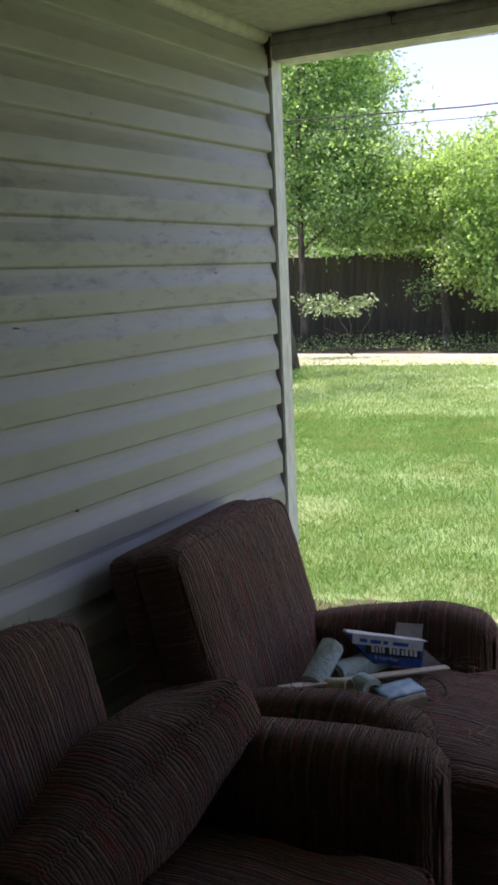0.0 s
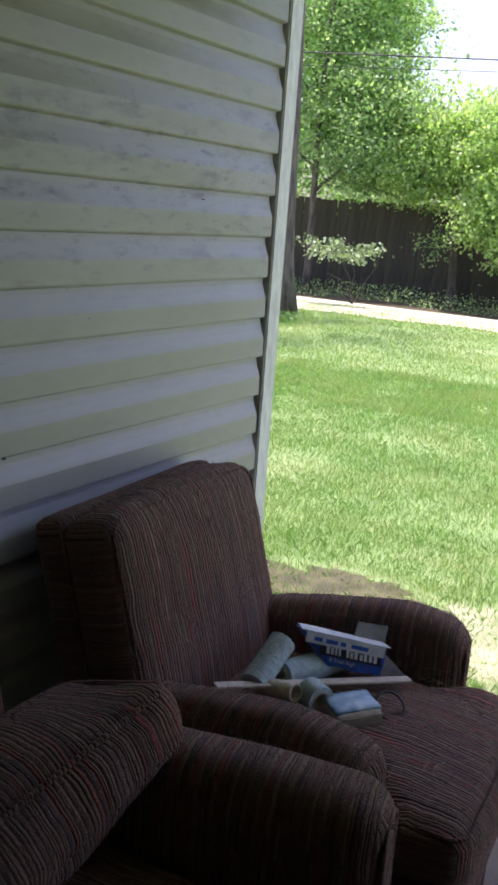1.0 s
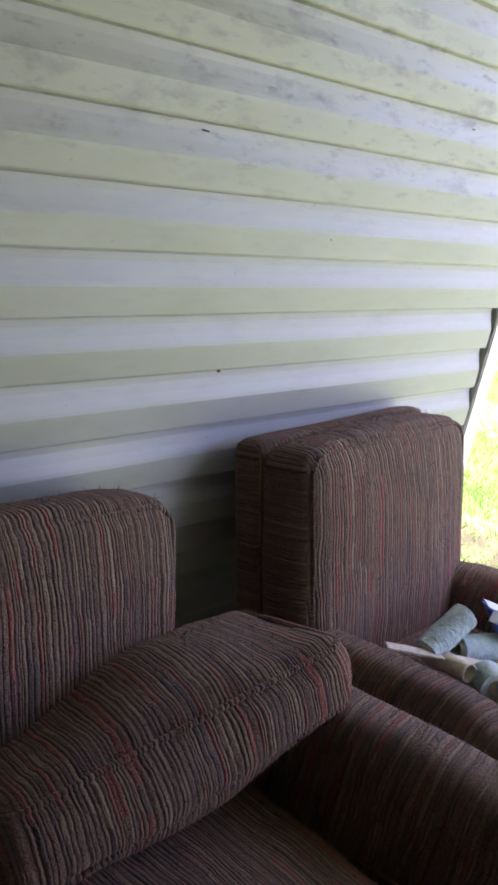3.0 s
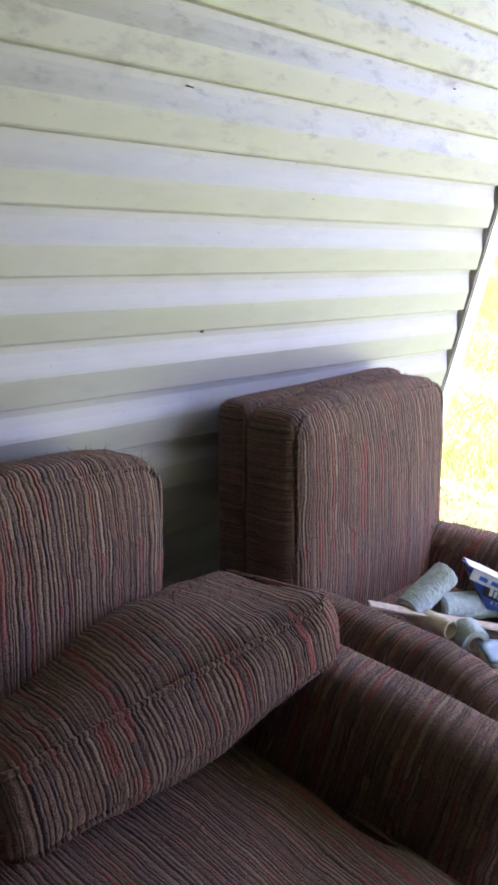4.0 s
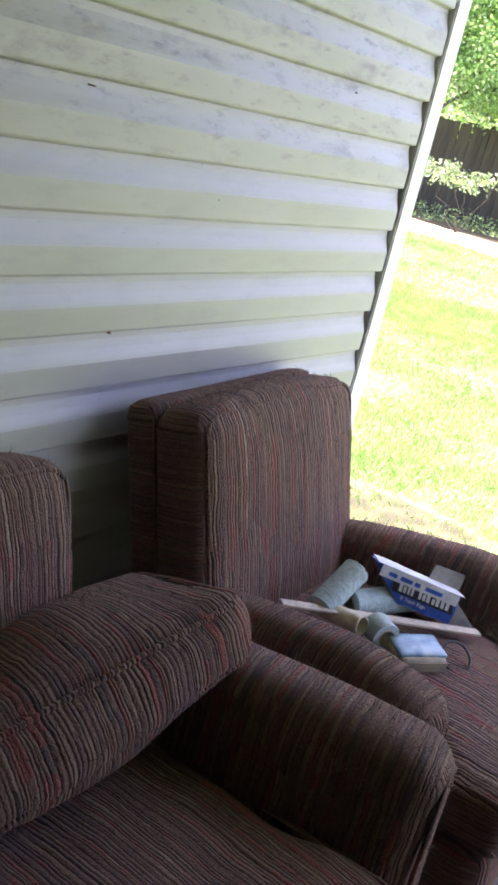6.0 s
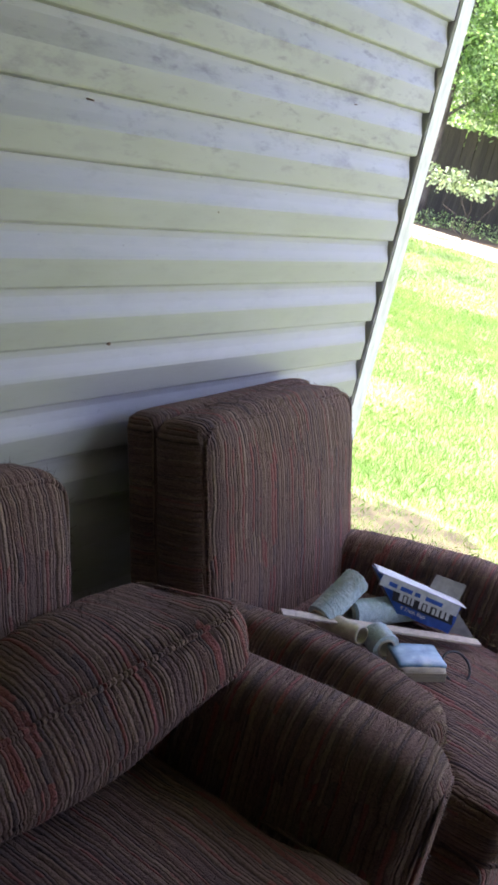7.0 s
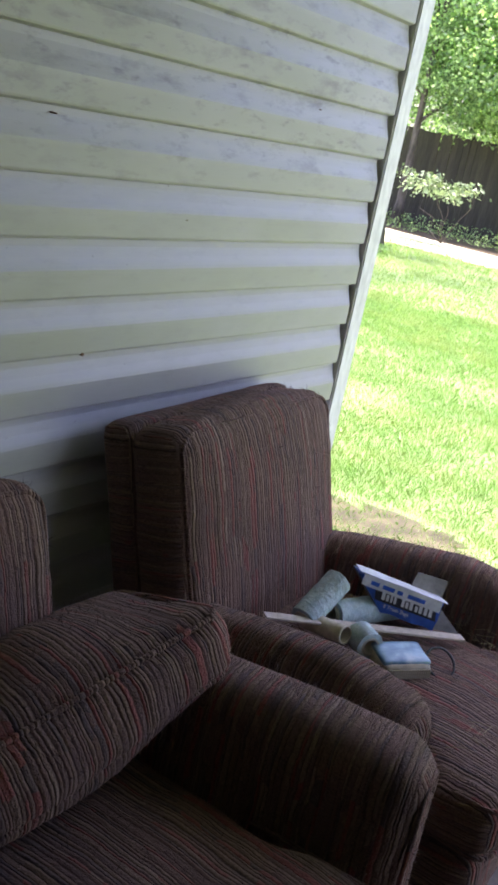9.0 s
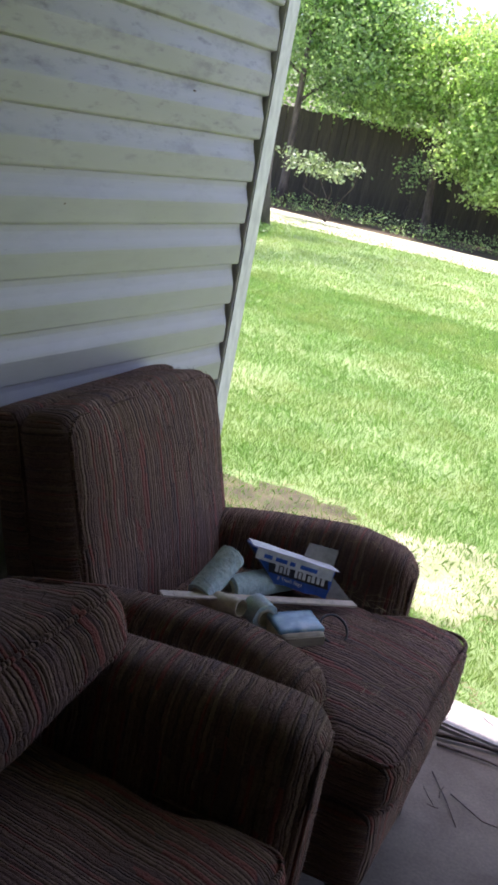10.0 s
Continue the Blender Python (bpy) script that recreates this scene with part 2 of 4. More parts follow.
fl.new(mix(fn, fl, 1.0, fb.links[0].from_socket, fr_.outputs[0], "MULTIPLY"), fb)
BARK = mottled("bark", (0.06, 0.05, 0.042), (0.16, 0.135, 0.11), 14, 0.95, (1, 1, 0.25), 60, 1.0)
DARK_WOOD = mottled("dark stained wood", (0.03, 0.018, 0.012), (0.06, 0.035, 0.022), 12, 0.45, (1, 1, 0.2), 60, 0.15)
LEAF_A = leaf_material("oak leaves", (0.10, 0.18, 0.08), (0.34, 0.46, 0.23), 0.55)
LEAF_B = leaf_material("fresh leaves", (0.15, 0.24, 0.08), (0.40, 0.51, 0.22), 0.55)
LEAF_C = leaf_material("pale leaves", (0.05, 0.09, 0.04), (0.30, 0.38, 0.22), 0.25)
BLADE = leaf_material("grass blades", (0.13, 0.255, 0.065), (0.185, 0.325, 0.10), 0.5, (1.25, 1.42, 0.7), (0.34, 0.38, 0.17))
# paler and yellower than BLADE, for the far lawn
BLADE_PALE = leaf_material("paler grass blades", (0.18, 0.285, 0.095), (0.26, 0.37, 0.14), 0.5, (1.22, 1.40, 0.72), (0.38, 0.43, 0.20))
STRAW = mottled("straw", (0.30, 0.22, 0.11), (0.48, 0.38, 0.22), 20, 0.8)
TWIG = mottled("twig", (0.05, 0.04, 0.035), (0.11, 0.09, 0.07), 20, 0.9)
RUST = mottled("rusty metal", (0.12, 0.06, 0.03), (0.25, 0.15, 0.09), 40, 0.7, metal=0.3)
CABLE = plain("black cable", (0.02, 0.02, 0.02), 0.5)
EARTH = mottled("leaf litter", (0.05, 0.04, 0.025), (0.12, 0.09, 0.05), 3, 0.95, (1, 1, 1), 50, 1.0, (0.08, 0.09, 0.03))


# ---- mesh helpers ----
def part(name, bm, material, parent, label=""):
    me = bpy.data.meshes.new(name)
    bm.to_mesh(me)
    bm.free()
    me.materials.append(material)
    ob = new(name, me)
    if parent:
        ob.parent = parent
    if label:
        ob["label"] = label
    return ob


def raw(name, verts, faces, material, parent=None, smooth=False):
    me = bpy.data.meshes.new(name)
    me.from_pydata(verts, [], faces)
    me.materials.append(material)
    if smooth:
        me.shade_smooth()
    ob = new(name, me)
    if parent:
        ob.parent = parent
    return ob


def box(lo, hi, r=0.0):
    bm = bmesh.new()
    bmesh.ops.create_cube(bm, size=1)
    for v in bm.verts:
        v.co = Vector([(a + b) / 2 + c * (b - a) for a, b, c in zip(lo, hi, v.co)])
    if r:
        bmesh.ops.bevel(bm, geom=bm.edges[:], offset=r, segments=2, affect="EDGES")
    return bm


def soft_box(size, r, n=14, puff=(0, 0, 0), rough=0.003, seed=0.0, shape=None):
    """A rounded box round the origin, bulging by puff on its faces."""
    bm = bmesh.new()
    bmesh.ops.create_cube(bm, size=2)
    bmesh.ops.subdivide_edges(bm, edges=bm.edges[:], cuts=n, use_grid_fill=True)
    h = [s / 2 for s in size]
    for v in bm.verts:
        u = [math.copysign(1 - (1 - abs(c)) ** 1.35, c) for c in v.co]
        p = Vector([a * b for a, b in zip(u, h)])
        q = Vector([max(-(b - r), min(b - r, a)) for a, b in zip(p, h)])
        d = p - q
        if d.length > 1e-6:
            p = q + d.normalized() * r
        for i in range(3):
            j, k = (i + 1) % 3, (i + 2) % 3
            p[i] += u[i] * puff[i] * (1 - u[j] ** 2) * (1 - u[k] ** 2)
        if shape:
            p = shape(p, u)
        if rough:
            p += noise.noise_vector(p * 7 + Vector((seed, seed, seed))) * rough
            p += noise.noise_vector(p * 22 + Vector((seed, 3, 1))) * rough * 0.4
        v.co = p
    for f in bm.faces:
        f.smooth = True
    return bm


def tube(points, radii, seg=8, cap=True):
    bm = bmesh.new()
    pts = [Vector(p) for p in points]
    if not isinstance(radii, (list, tuple)):
        radii = [radii] * len(pts)
    rings = []
    up = Vector((0.13, 0.21, 0.97))
    for i, p in enumerate(pts):
        d = (pts[min(i + 1, len(pts) - 1)] - pts[max(i - 1, 0)]).normalized()
        a = d.cross(up)
        if a.length < 1e-3:
            a = d.cross(Vector((1, 0, 0)))
        a.normalize()
        b = d.cross(a)
        rings.append([bm.verts.new(p + (a * math.cos(t) + b * math.sin(t)) * radii[i]) for t in [2 * math.pi * j / seg for j in range(seg)]])
    for r0, r1 in zip(rings, rings[1:]):
        for j in range(seg):
            bm.faces.new((r0[j], r0[(j + 1) % seg], r1[(j + 1) % seg], r1[j])).smooth = True
    if cap:
        bm.faces.new(rings[0][::-1])
        bm.faces.new(rings[-1])
    return bm


# ---- structure ----
P = 0.1143
Z_LAP = 1.03
Z_G = -0.10
CEIL_Z = 2.30

# lawn, rolling a little, out to the horizon
def ground_z(x, y):
    return Z_G + 0.03 * math.sin(x * 0.55 + 1) * math.sin(y * 0.4) * min(1.0, max(0.0, y - 0.5)) - (0.02 if y > 0.3 else 0)


gx = [-600, -200, -60] + [-30 + i for i in range(46)] + [40, 120, 600]
gy = [-600, -100, -30, -8] + [0.15 + i * 0.5 for i in range(60)] + [40, 80, 200, 900]
gv = [(x, y, ground_z(x, y)) for y in gy for x in gx]
gf = [(j * len(gx) + i, j * len(gx) + i + 1, (j + 1) * len(gx) + i + 1, (j + 1) * len(gx) + i) for j in range(len(gy) - 1) for i in range(len(gx) - 1)]
tagged(raw("ground", gv, gf, LAWN, smooth=True), "green mown lawn in sunlight", "lawn", kind="structure")
bedv, bedf = [], []
for i in range(61):
    x = -24 + i * 0.6
    y0 = 16.05 + 0.16 * math.sin(i * 1.3) + 0.1 * math.sin(i * 0.37)
    bedv += [(x, y0, ground_z(x, y0) + 0.004), (x, y0 + 0.5, ground_z(x, y0) + 0.012), (x, 19.6, ground_z(x, 19) + 0.02)]
    if i:
        a = 3 * (i - 1)
        bedf += [(a, a + 3, a + 4, a + 1), (a + 1, a + 4, a + 5, a + 2)]
tagged(raw("flower_bed", bedv, bedf, EARTH, smooth=True), "dark leaf litter bed along the fence", "ground", kind="structure")

slab = tagged(part("floor", box((-0.06, -6.0, -0.32), (2.7, 0.045, 0.0), 0.006), CONCRETE, None), "grey concrete porch slab with stains", "floor", kind="structure")
tagged(part("slab_edge", box((-0.06, 0.053, -0.30), (2.7, 0.215, 0.012), 0.008), EDGE, None), "pale concrete edge strip of the porch", "floor edge", kind="structure")

wall = tagged(part("wall_west", box((-0.16, -6.0, -0.3), (-0.006, -0.002, 2.42)), plain("wall backing", (0.10, 0.08, 0.06)), None),
              "weathered cream lap siding with mildew streaks", "wall", kind="structure")
rng = random.Random(4)
for k in range(-9, 12):
    z = Z_LAP + 0.005 + k * P
    prof = [(0.001, -0.005), (0.0165, 0.0), (0.0178, 0.004), (0.0172, 0.47 * P), (0.0152, 0.53 * P), (0.0085, 0.68 * P), (0.003, 0.84 * P), (0.001, 0.998 * P)]
    if k == 11:
        prof = prof[:5]
    end = -0.006 - (0.012 * rng.random() if k < 5 else 0.004 * rng.random())
    ys = [-6.0 + (6.0 + end) * i / 90 for i in range(91)]
    ph = rng.random() * 9
    sv, sf = [], []
    for y in ys:
        for x, h in prof:
            wv = 0.0012 * noise.noise(Vector((y * 1.7, k * 3.1, h * 9))) + 0.0006 * noise.noise(Vector((y * 6, k, ph)))
            sv.append((x + wv, y, z + h + 0.0015 * noise.noise(Vector((y * 0.8, ph, 1)))))
    m_ = len(prof)
    for i in range(90):
        for j in range(m_ - 1):
            sf.append((i * m_ + j, (i + 1) * m_ + j, (i + 1) * m_ + j + 1, i * m_ + j + 1))
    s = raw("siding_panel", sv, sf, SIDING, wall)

tagged(part("trim", box((-0.10, 0.0, -0.1), (0.022, 0.073, 2.235), 0.004), WHITE, None), "white corner trim post", "trim", kind="structure")
tagged(part("wall_north", box((-6.0, -0.16, -0.3), (-0.16, 0.0, 2.42)), WHITE, None), "plain end wall of the house", "wall", kind="structure")
# unseen walls added south and east to hold back light in the porch
tagged(part("wall_south", box((-0.006, -6.16, -0.3), (2.7, -6.0, 2.42)), UNSEEN_WALL, None), "plain brown wall added out of view to close the porch and cut light", "wall", kind="structure")
tagged(part("wall_east", box((2.75, -6.16, -0.3), (2.9, -0.5, 2.29)), UNSEEN_WALL, None), "plain brown wall added out of view to close the porch and cut light", "wall", kind="structure")
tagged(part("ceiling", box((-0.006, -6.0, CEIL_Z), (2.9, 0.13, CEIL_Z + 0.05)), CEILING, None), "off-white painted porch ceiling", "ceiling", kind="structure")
# unseen roof added for shade; its eave sets how far the sun reaches
tagged(part("roof", box((-6.3, -6.5, CEIL_Z + 0.13), (2.95, 0.30, CEIL_Z + 0.26)), DARK_WOOD, None), "unseen low roof added to shade house and porch", "roof", kind="structure")
beam = tagged(part("beam", box((0.024, 0.0, 2.222), (2.9, 0.11, CEIL_Z), 0.005), BEAM, None), "off-white porch beam with a seam", "beam", kind="structure")
part("fascia", box((0.024, -0.012, 2.262), (2.9, -0.001, 2.270), 0.002), CEILING, beam)
tagged(part("crown_trim", tube([(0.012, -6.0, 2.292), (0.012, -0.03, 2.292)], 0.024, 10), CEILING, None), "cream quarter-round along the ceiling", "trim", kind="structure")

# rusty strap at the head of the post
br = new("post_bracket")
part("strap", box((-0.004, -0.012, 2.20), (0.028, -0.002, 2.296), 0.002), RUST, br)
part("bolt", tube([(0.012, -0.02, 2.24), (0.012, -0.004, 2.24)], 0.006, 8), RUST, br)
tagged(br, "rusty metal strap at the head of the white post", "bracket")
hk = new("ceiling_hook")
part("plate", box((0.418, -0.022, 2.289), (0.437, -0.004, 2.299), 0.001), RUST, hk)
part("hook", tube([(0.427, -0.013, 2.290), (0.427, -0.016, 2.272), (0.432, -0.02, 2.262), (0.44, -0.016, 2.268)], 0.0022, 6), RUST, hk)
tagged(hk, "small rusty hook under the porch beam", "hook")
# nails in the siding
for i, (y, z, x) in enumerate(((-1.086, 1.036, 0.0205), (-1.237, 1.476, 0.0195), (-0.373, 1.579, 0.0120), (-0.827, 1.306, 0.0195), (-0.928, 1.96, 0.0195))):
    nl = part("nail", tube([(0.0, y, z), (x, y, z - 0.0005)], 0.0034 if i == 0 else 0.0015, 8), RUST, None)
    tagged(nl, "small rusty nail in the siding", "nail", "nails in the siding")


# ---- armchairs ----
def rounded_loop(w, d, r, z, n=5):
    """A rounded rectangle in x and y round the origin."""
    pts = []
    for cx, cy, a0 in ((d / 2 - r, w / 2 - r, 0), (-d / 2 + r, w / 2 - r, 90), (-d / 2 + r, -w / 2 + r, 180), (d / 2 - r, -w / 2 + r, 270)):
        for i in range(n + 1):
            a = radians(a0 + 90 * i / n)
            pts.append((cx + r * math.cos(a), cy + r * math.sin(a), z))
    return pts + [pts[0]]


def arm_part(ch, length, height, thick, at, turn, seed, droop, dip):
    """An arm with a rolled top that rises forwards from a dip at the backrest."""
    def shape(p, u):
        q = p.copy()
        top = max(0.0, u[2])
        q.x *= 1 + 0.12 * top
        back = max(0.0, (0.5 - u[1]) / 1.5)
        q.z -= dip * (back ** 1.2 - 0.55 * max(0.0, -u[1] - 0.75) / 0.25) * top
        if u[1] > 0.3:
            q.z -= droop * ((u[1] - 0.3) / 0.7) ** 2 * top
        return q
    size = (thick, length, height)
    a = part("arm", soft_box(size, thick * 0.40, 16, (0.008, 0.004, 0.008), 0.005, seed, shape), FABRIC_ARM, ch)
    a.matrix_basis = pose(*at, 0, 0, turn - 90)
    loop = []
    for x, z, _ in rounded_loop(height - 0.075, thick * 0.62, thick * 0.28, 0, 6):
        loop.append(shape(Vector((x, length / 2 - 0.003, z)), (2 * x / thick, 1.0, 2 * z / height)))
    part("piping", tube(loop, 0.0045, 6, False), FABRIC_ARM, a)
    return a


def armchair(w, arm_back, arm_front, arm_z, seat_z, back_z, front_x, arm_x, seat_w, seat_front_w, droop, dip, thick, leg_y, sink):
    ch = new("armchair")
    hb = back_z - 0.30

    def crest(p, u):
        q = p.copy()
        if u[2] > 0:
            q.z -= 0.008 * u[2] * max(0.0, abs(u[1]) - 0.72) / 0.28
            q.x -= 0.012 * u[2] ** 3 * max(0.0, u[0])
        return q
    b = part("backrest", soft_box((0.150, 2 * w + 0.02, hb), 0.042, 18, (0.020, 0.010, 0.010), 0.005, 1.3, crest), FABRIC, ch)
    b.matrix_basis = pose(0.228, 0, 0.30 + hb / 2, 0, -15, 0)
    loop = [(0.0645, y, z) for y, z, _ in rounded_loop(hb - 0.030, 2 * w - 0.008, 0.040, 0)]
    loop = [crest(Vector(p), (1.0, p[1] / (w + 0.01), 2 * p[2] / hb)) for p in loop]
    part("piping", tube(loop, 0.0055, 6, False), FABRIC, b)
    f = part("back_panel", soft_box((0.078, 2 * w + 0.034, hb - 0.018), 0.024, 10, (0, 0, 0), 0.003, 4.0), FABRIC, ch)
    f.matrix_basis = pose(0.135, 0, 0.291 - sink + hb / 2, 0, -15, 0)
    for s in (-1, 1):
        x0, x1 = 0.24, arm_x
        turn = math.degrees(math.atan2(s * (arm_front - arm_back), x1 - x0))
        arm_part(ch, x1 - x0 + 0.05, arm_z - 0.13, thick, ((x0 + x1) / 2, s * (arm_front + arm_back) / 2, 0.13 + (arm_z - 0.13) / 2), turn, 2.0 + s, droop, dip)
    x0 = 0.33
    d = front_x - x0

    def tee(p, u):
        q = p.copy()
        if u[0] > 0.35:
            q.y *= 1 + (seat_front_w / seat_w - 1) * min(1.0, (u[0] - 0.35) / 0.25)
            q.z -= 0.012 * ((u[0] - 0.35) / 0.65) ** 2 * max(0.0, u[2])
        return q
    c = part("seat_cushion", soft_box((d, 2 * seat_w, 0.14), 0.048, 20, (0.014, 0.006, 0.020), 0.006, 7.0, tee), FABRIC, ch)
    c.matrix_basis = pose(x0 + d / 2, 0, seat_z - 0.086)
    for zz in (0.054, -0.058):
        lp = [(x if x < 0.2 * d else x + 0.004, y * (1 + (seat_front_w / seat_w - 1) * max(0.0, min(1.0, (2 * x / d - 0.35) / 0.25))), zz - (0.008 if zz > 0 and x > 0.3 * d else 0)) for x, y, _ in
              [(p[0], p[1], 0) for p in rounded_loop(2 * seat_w - 0.02, d - 0.02, 0.04, 0, 8)]]
        part("piping", tube(lp, 0.005, 6, False), FABRIC, c)
    part("base", soft_box((front_x - 0.17, 2 * min(arm_front, seat_front_w) + 0.01, 0.20), 0.040, 10, (0.012, 0, 0), 0.005, 9.0), FABRIC, ch).matrix_basis = pose(0.15 + (front_x - 0.17) / 2, 0, 0.275)
    for x in (0.20, front_x - 0.075):
        for y in (-leg_y, leg_y):
            part("leg", tube([(x, y, 0.22), (x + 0.004, y, 0.12), (x + 0.014, y, 0.0)], [0.033, 0.029, 0.017], 10), DARK_WOOD, ch, "dark wooden leg")
    return ch


chair2 = tagged(armchair(0.322, 0.285, 0.343, 0.645, 0.514, 0.937, 0.995, 0.80, 0.25, 0.327, 0.03, 0.075, 0.115, 0.235, 0.0), "brown striped chenille armchair with painting clutter on its seat", "armchair", "armchairs on the porch")
chair2.matrix_basis = pose(0.008, -0.704, 0, 0, 0, 3.7)
chair1 = tagged(armchair(0.325, 0.415, 0.538, 0.655, 0.482, 0.900, 0.945, 0.905, 0.40, 0.445, 0.010, 0.012, 0.148, 0.44, 0.035), "brown striped chenille armchair holding a loose cushion", "armchair", "armchairs on the porch")
chair1.matrix_basis = pose(0.01, -1.685, 0, 0, 0, 0)

# loose cushion, one end on the arm, pressed flat where it meets the seat
CW, CD, CH = 0.64, 0.33, 0.148
cm = pose(0.560, -1.243, 0.788, 14.5, -21, -13) @ Matrix.Translation((-CD / 2, -CW / 2, -CH / 2))


def slump(p, u):
    q = p.copy()
    q.z += 0.045 * max(0.0, u[1]) ** 2 * max(0.0, -u[2])
    q.z += 0.012 * math.sin(u[1] * 5.0 + 1.0) * max(0.0, u[2]) * (1 - abs(u[0]))
    r = cm @ q
    if r.z < 0.487:
        q = cm.inverted() @ Vector((r.x, r.y, 0.487 - 0.1 * (0.487 - r.z)))
    return q


cu = tagged(part("cushion", soft_box((CD, CW, CH), 0.050, 22, (0.014, 0.006, 0.050), 0.009, 12.0, slump), FABRIC, None), "loose boxed striped cushion leaning on the chair arm", "cushion")
cu.matrix_basis = cm
for zz in (CH / 2 - 0.010, -CH / 2 + 0.014):
    loop = [slump(Vector(p), (2 * p[0] / CD, 2 * p[1] / CW, 2 * p[2] / CH)) for p in rounded_loop(CW - 0.026, CD - 0.022, 0.045, zz, 6)]
    part("piping", tube(loop, 0.005, 6, False), FABRIC, cu)


# ---- fence ----
fence = tagged(new("fence"), "dark weathered wooden privacy fence in tree shade", "fence", kind="structure")
FY = 18.6
bm = box((-0.0706, -0.009, 0.0), (0.0706, 0.009, 2.06), 0.002)
me = bpy.data.meshes.new("board")
bm.to_mesh(me)
bm.free()
me.materials.append(FENCE)
rng = random.Random(9)
for i in range(150):
    o = new("board", me)
    o.parent = fence
    o.matrix_basis = pose(-18 + i * 0.142, FY + rng.uniform(-0.006, 0.006), Z_G - 0.02 + rng.uniform(-0.03, 0.02), 0, rng.uniform(-0.4, 0.4), 0)
for z in (0.25, 0.95, 1.65):
    part("rail", box((-18.1, FY + 0.012, z), (3.3, FY + 0.05, z + 0.09)), FENCE, fence)
for i in range(9):
    part("post", box((-18 + i * 2.6, FY + 0.052, Z_G - 0.1), (-17.91 + i * 2.6, FY + 0.14, 2.0), 0.004), FENCE, fence)


# ---- plants ----
def leaf_mesh(name, centres, normals, size, material, parent, nr, kind="", aspect=0.62):
    """Folded leaves, four corners each, at the given places."""
    c = np.asarray(centres, float)
    k = len(c)
    d = nr.normal(size=(k, 3))
    d[:, 2] -= 0.25
    d /= np.linalg.norm(d, axis=1)[:, None]
    nn = np.asarray(normals, float) + nr.normal(size=(k, 3)) * 0.55
    sd = np.cross(d, nn)
    sd /= np.linalg.norm(sd, axis=1)[:, None] + 1e-9
    up = np.cross(sd, d)
    L = size * nr.uniform(0.6, 1.3, size=(k, 1))
    a = c - d * L * 0.5
    e = c + d * L * 0.5
    mid = c - up * L * 0.08
    l_ = mid + sd * L * aspect * 0.5
    r_ = mid - sd * L * aspect * 0.5
    v = np.stack([a, l_, e, r_], 1).reshape(-1, 3)
    f = np.arange(4 * k).reshape(-1, 4)
    me = bpy.data.meshes.new(name)
    me.from_pydata(v.tolist(), [], f.tolist())
    me.materials.append(material)
    ob = new(name, me)
    if parent:
        ob.parent = parent
    if kind:
        ob["kind"] = kind
    return ob


def clumps(nr, centre, radii, count, per, spread, hollow=0.45):
    """Clump centres in the outer part of an ellipsoid, with leaves round each."""
    u = nr.normal(size=(count, 3))
    u /= np.linalg.norm(u, axis=1)[:, None]
    r = nr.uniform(hollow, 1.0, size=(count, 1)) * (1 + 0.18 * np.sin(u[:, :1] * 7 + centre[0]) * np.cos(u[:, 2:] * 6))
    cc = np.asarray(centre) + u * r * np.asarray(radii)
    pts = np.repeat(cc, per, 0) + nr.normal(size=(count * per, 3)) * np.asarray((spread, spread, spread * 0.55))
    nrm = np.repeat(u * 0.5 + np.array((0, -0.25, 0.8)), per, 0)
    return cc, pts, nrm


def limb(bm_list, a, b, r0, r1, nr, n=6):
    a, b = Vector(a), Vector(b)
    pts = []
    for i in range(n + 1):
        t = i / n
        p = a.lerp(b, t)
        w = math.sin(math.pi * t) * (b - a).length * 0.06
        pts.append(p + Vector(nr.normal(size=3)) * w)
    bm_list.append(tube(pts, [r0 + (r1 - r0) * i / n for i in range(n + 1)], 7))


def tree(base, top, r, crowns, material, size, label, seed, per=80, spread=0.25, category="tree"):
    nr = np.random.default_rng(seed)
    t = new("tree")
    bx, by = base
    z0 = ground_z(bx, by) - 0.05
    pts, rad = [], []
    for i in range(15):
        s = i / 14
        pts.append((bx + 0.12 * math.sin(s * 4 + seed) * s + (top[0] - bx) * s * s, by + (top[1] - by) * s * s, z0 + (top[2] - z0) * s))
        rad.append(r * (1.0 - 0.75 * s) * (1 + 0.75 * math.exp(-s * 22)))
    part("trunk", tube(pts, rad, 14), BARK, t)
    limbs, leaves, norms = [], [], []
    for centre, radii, count in crowns:
        cc, lp, ln = clumps(nr, centre, radii, count, per, spread)
        leaves.append(lp)
        norms.append(ln)
        zc = min(max(centre[2] - radii[2] * 0.6, z0 + 1.0), top[2])
        s = (zc - z0) / (top[2] - z0)
        i = min(14, int(s * 14))
        limb(limbs, pts[i], centre, rad[i] * 0.55, 0.02, nr)
        for q in cc[:: max(1, len(cc) // 9)]:
            limb(limbs, Vector(pts[i]).lerp(Vector(centre), 0.6), q, 0.022, 0.006, nr, 4)
    for b in limbs:
        part("limb", b, BARK, t)
    leaf_mesh("crown", np.concatenate(leaves), np.concatenate(norms), size, material, t, nr, "stuff")
    return tagged(t, label, category)


tree((-6.08, 11.65), (-6.4, 11.9, 13.0), 0.25, [((-6.4, 11.8, 11.2), (3.6, 3.0, 2.6), 60), ((-8.6, 12.4, 9.6), (1.8, 1.8, 1.3), 60)], LEAF_A, 0.11,
     "tall tree with dark ridged bark on the lawn", 21)
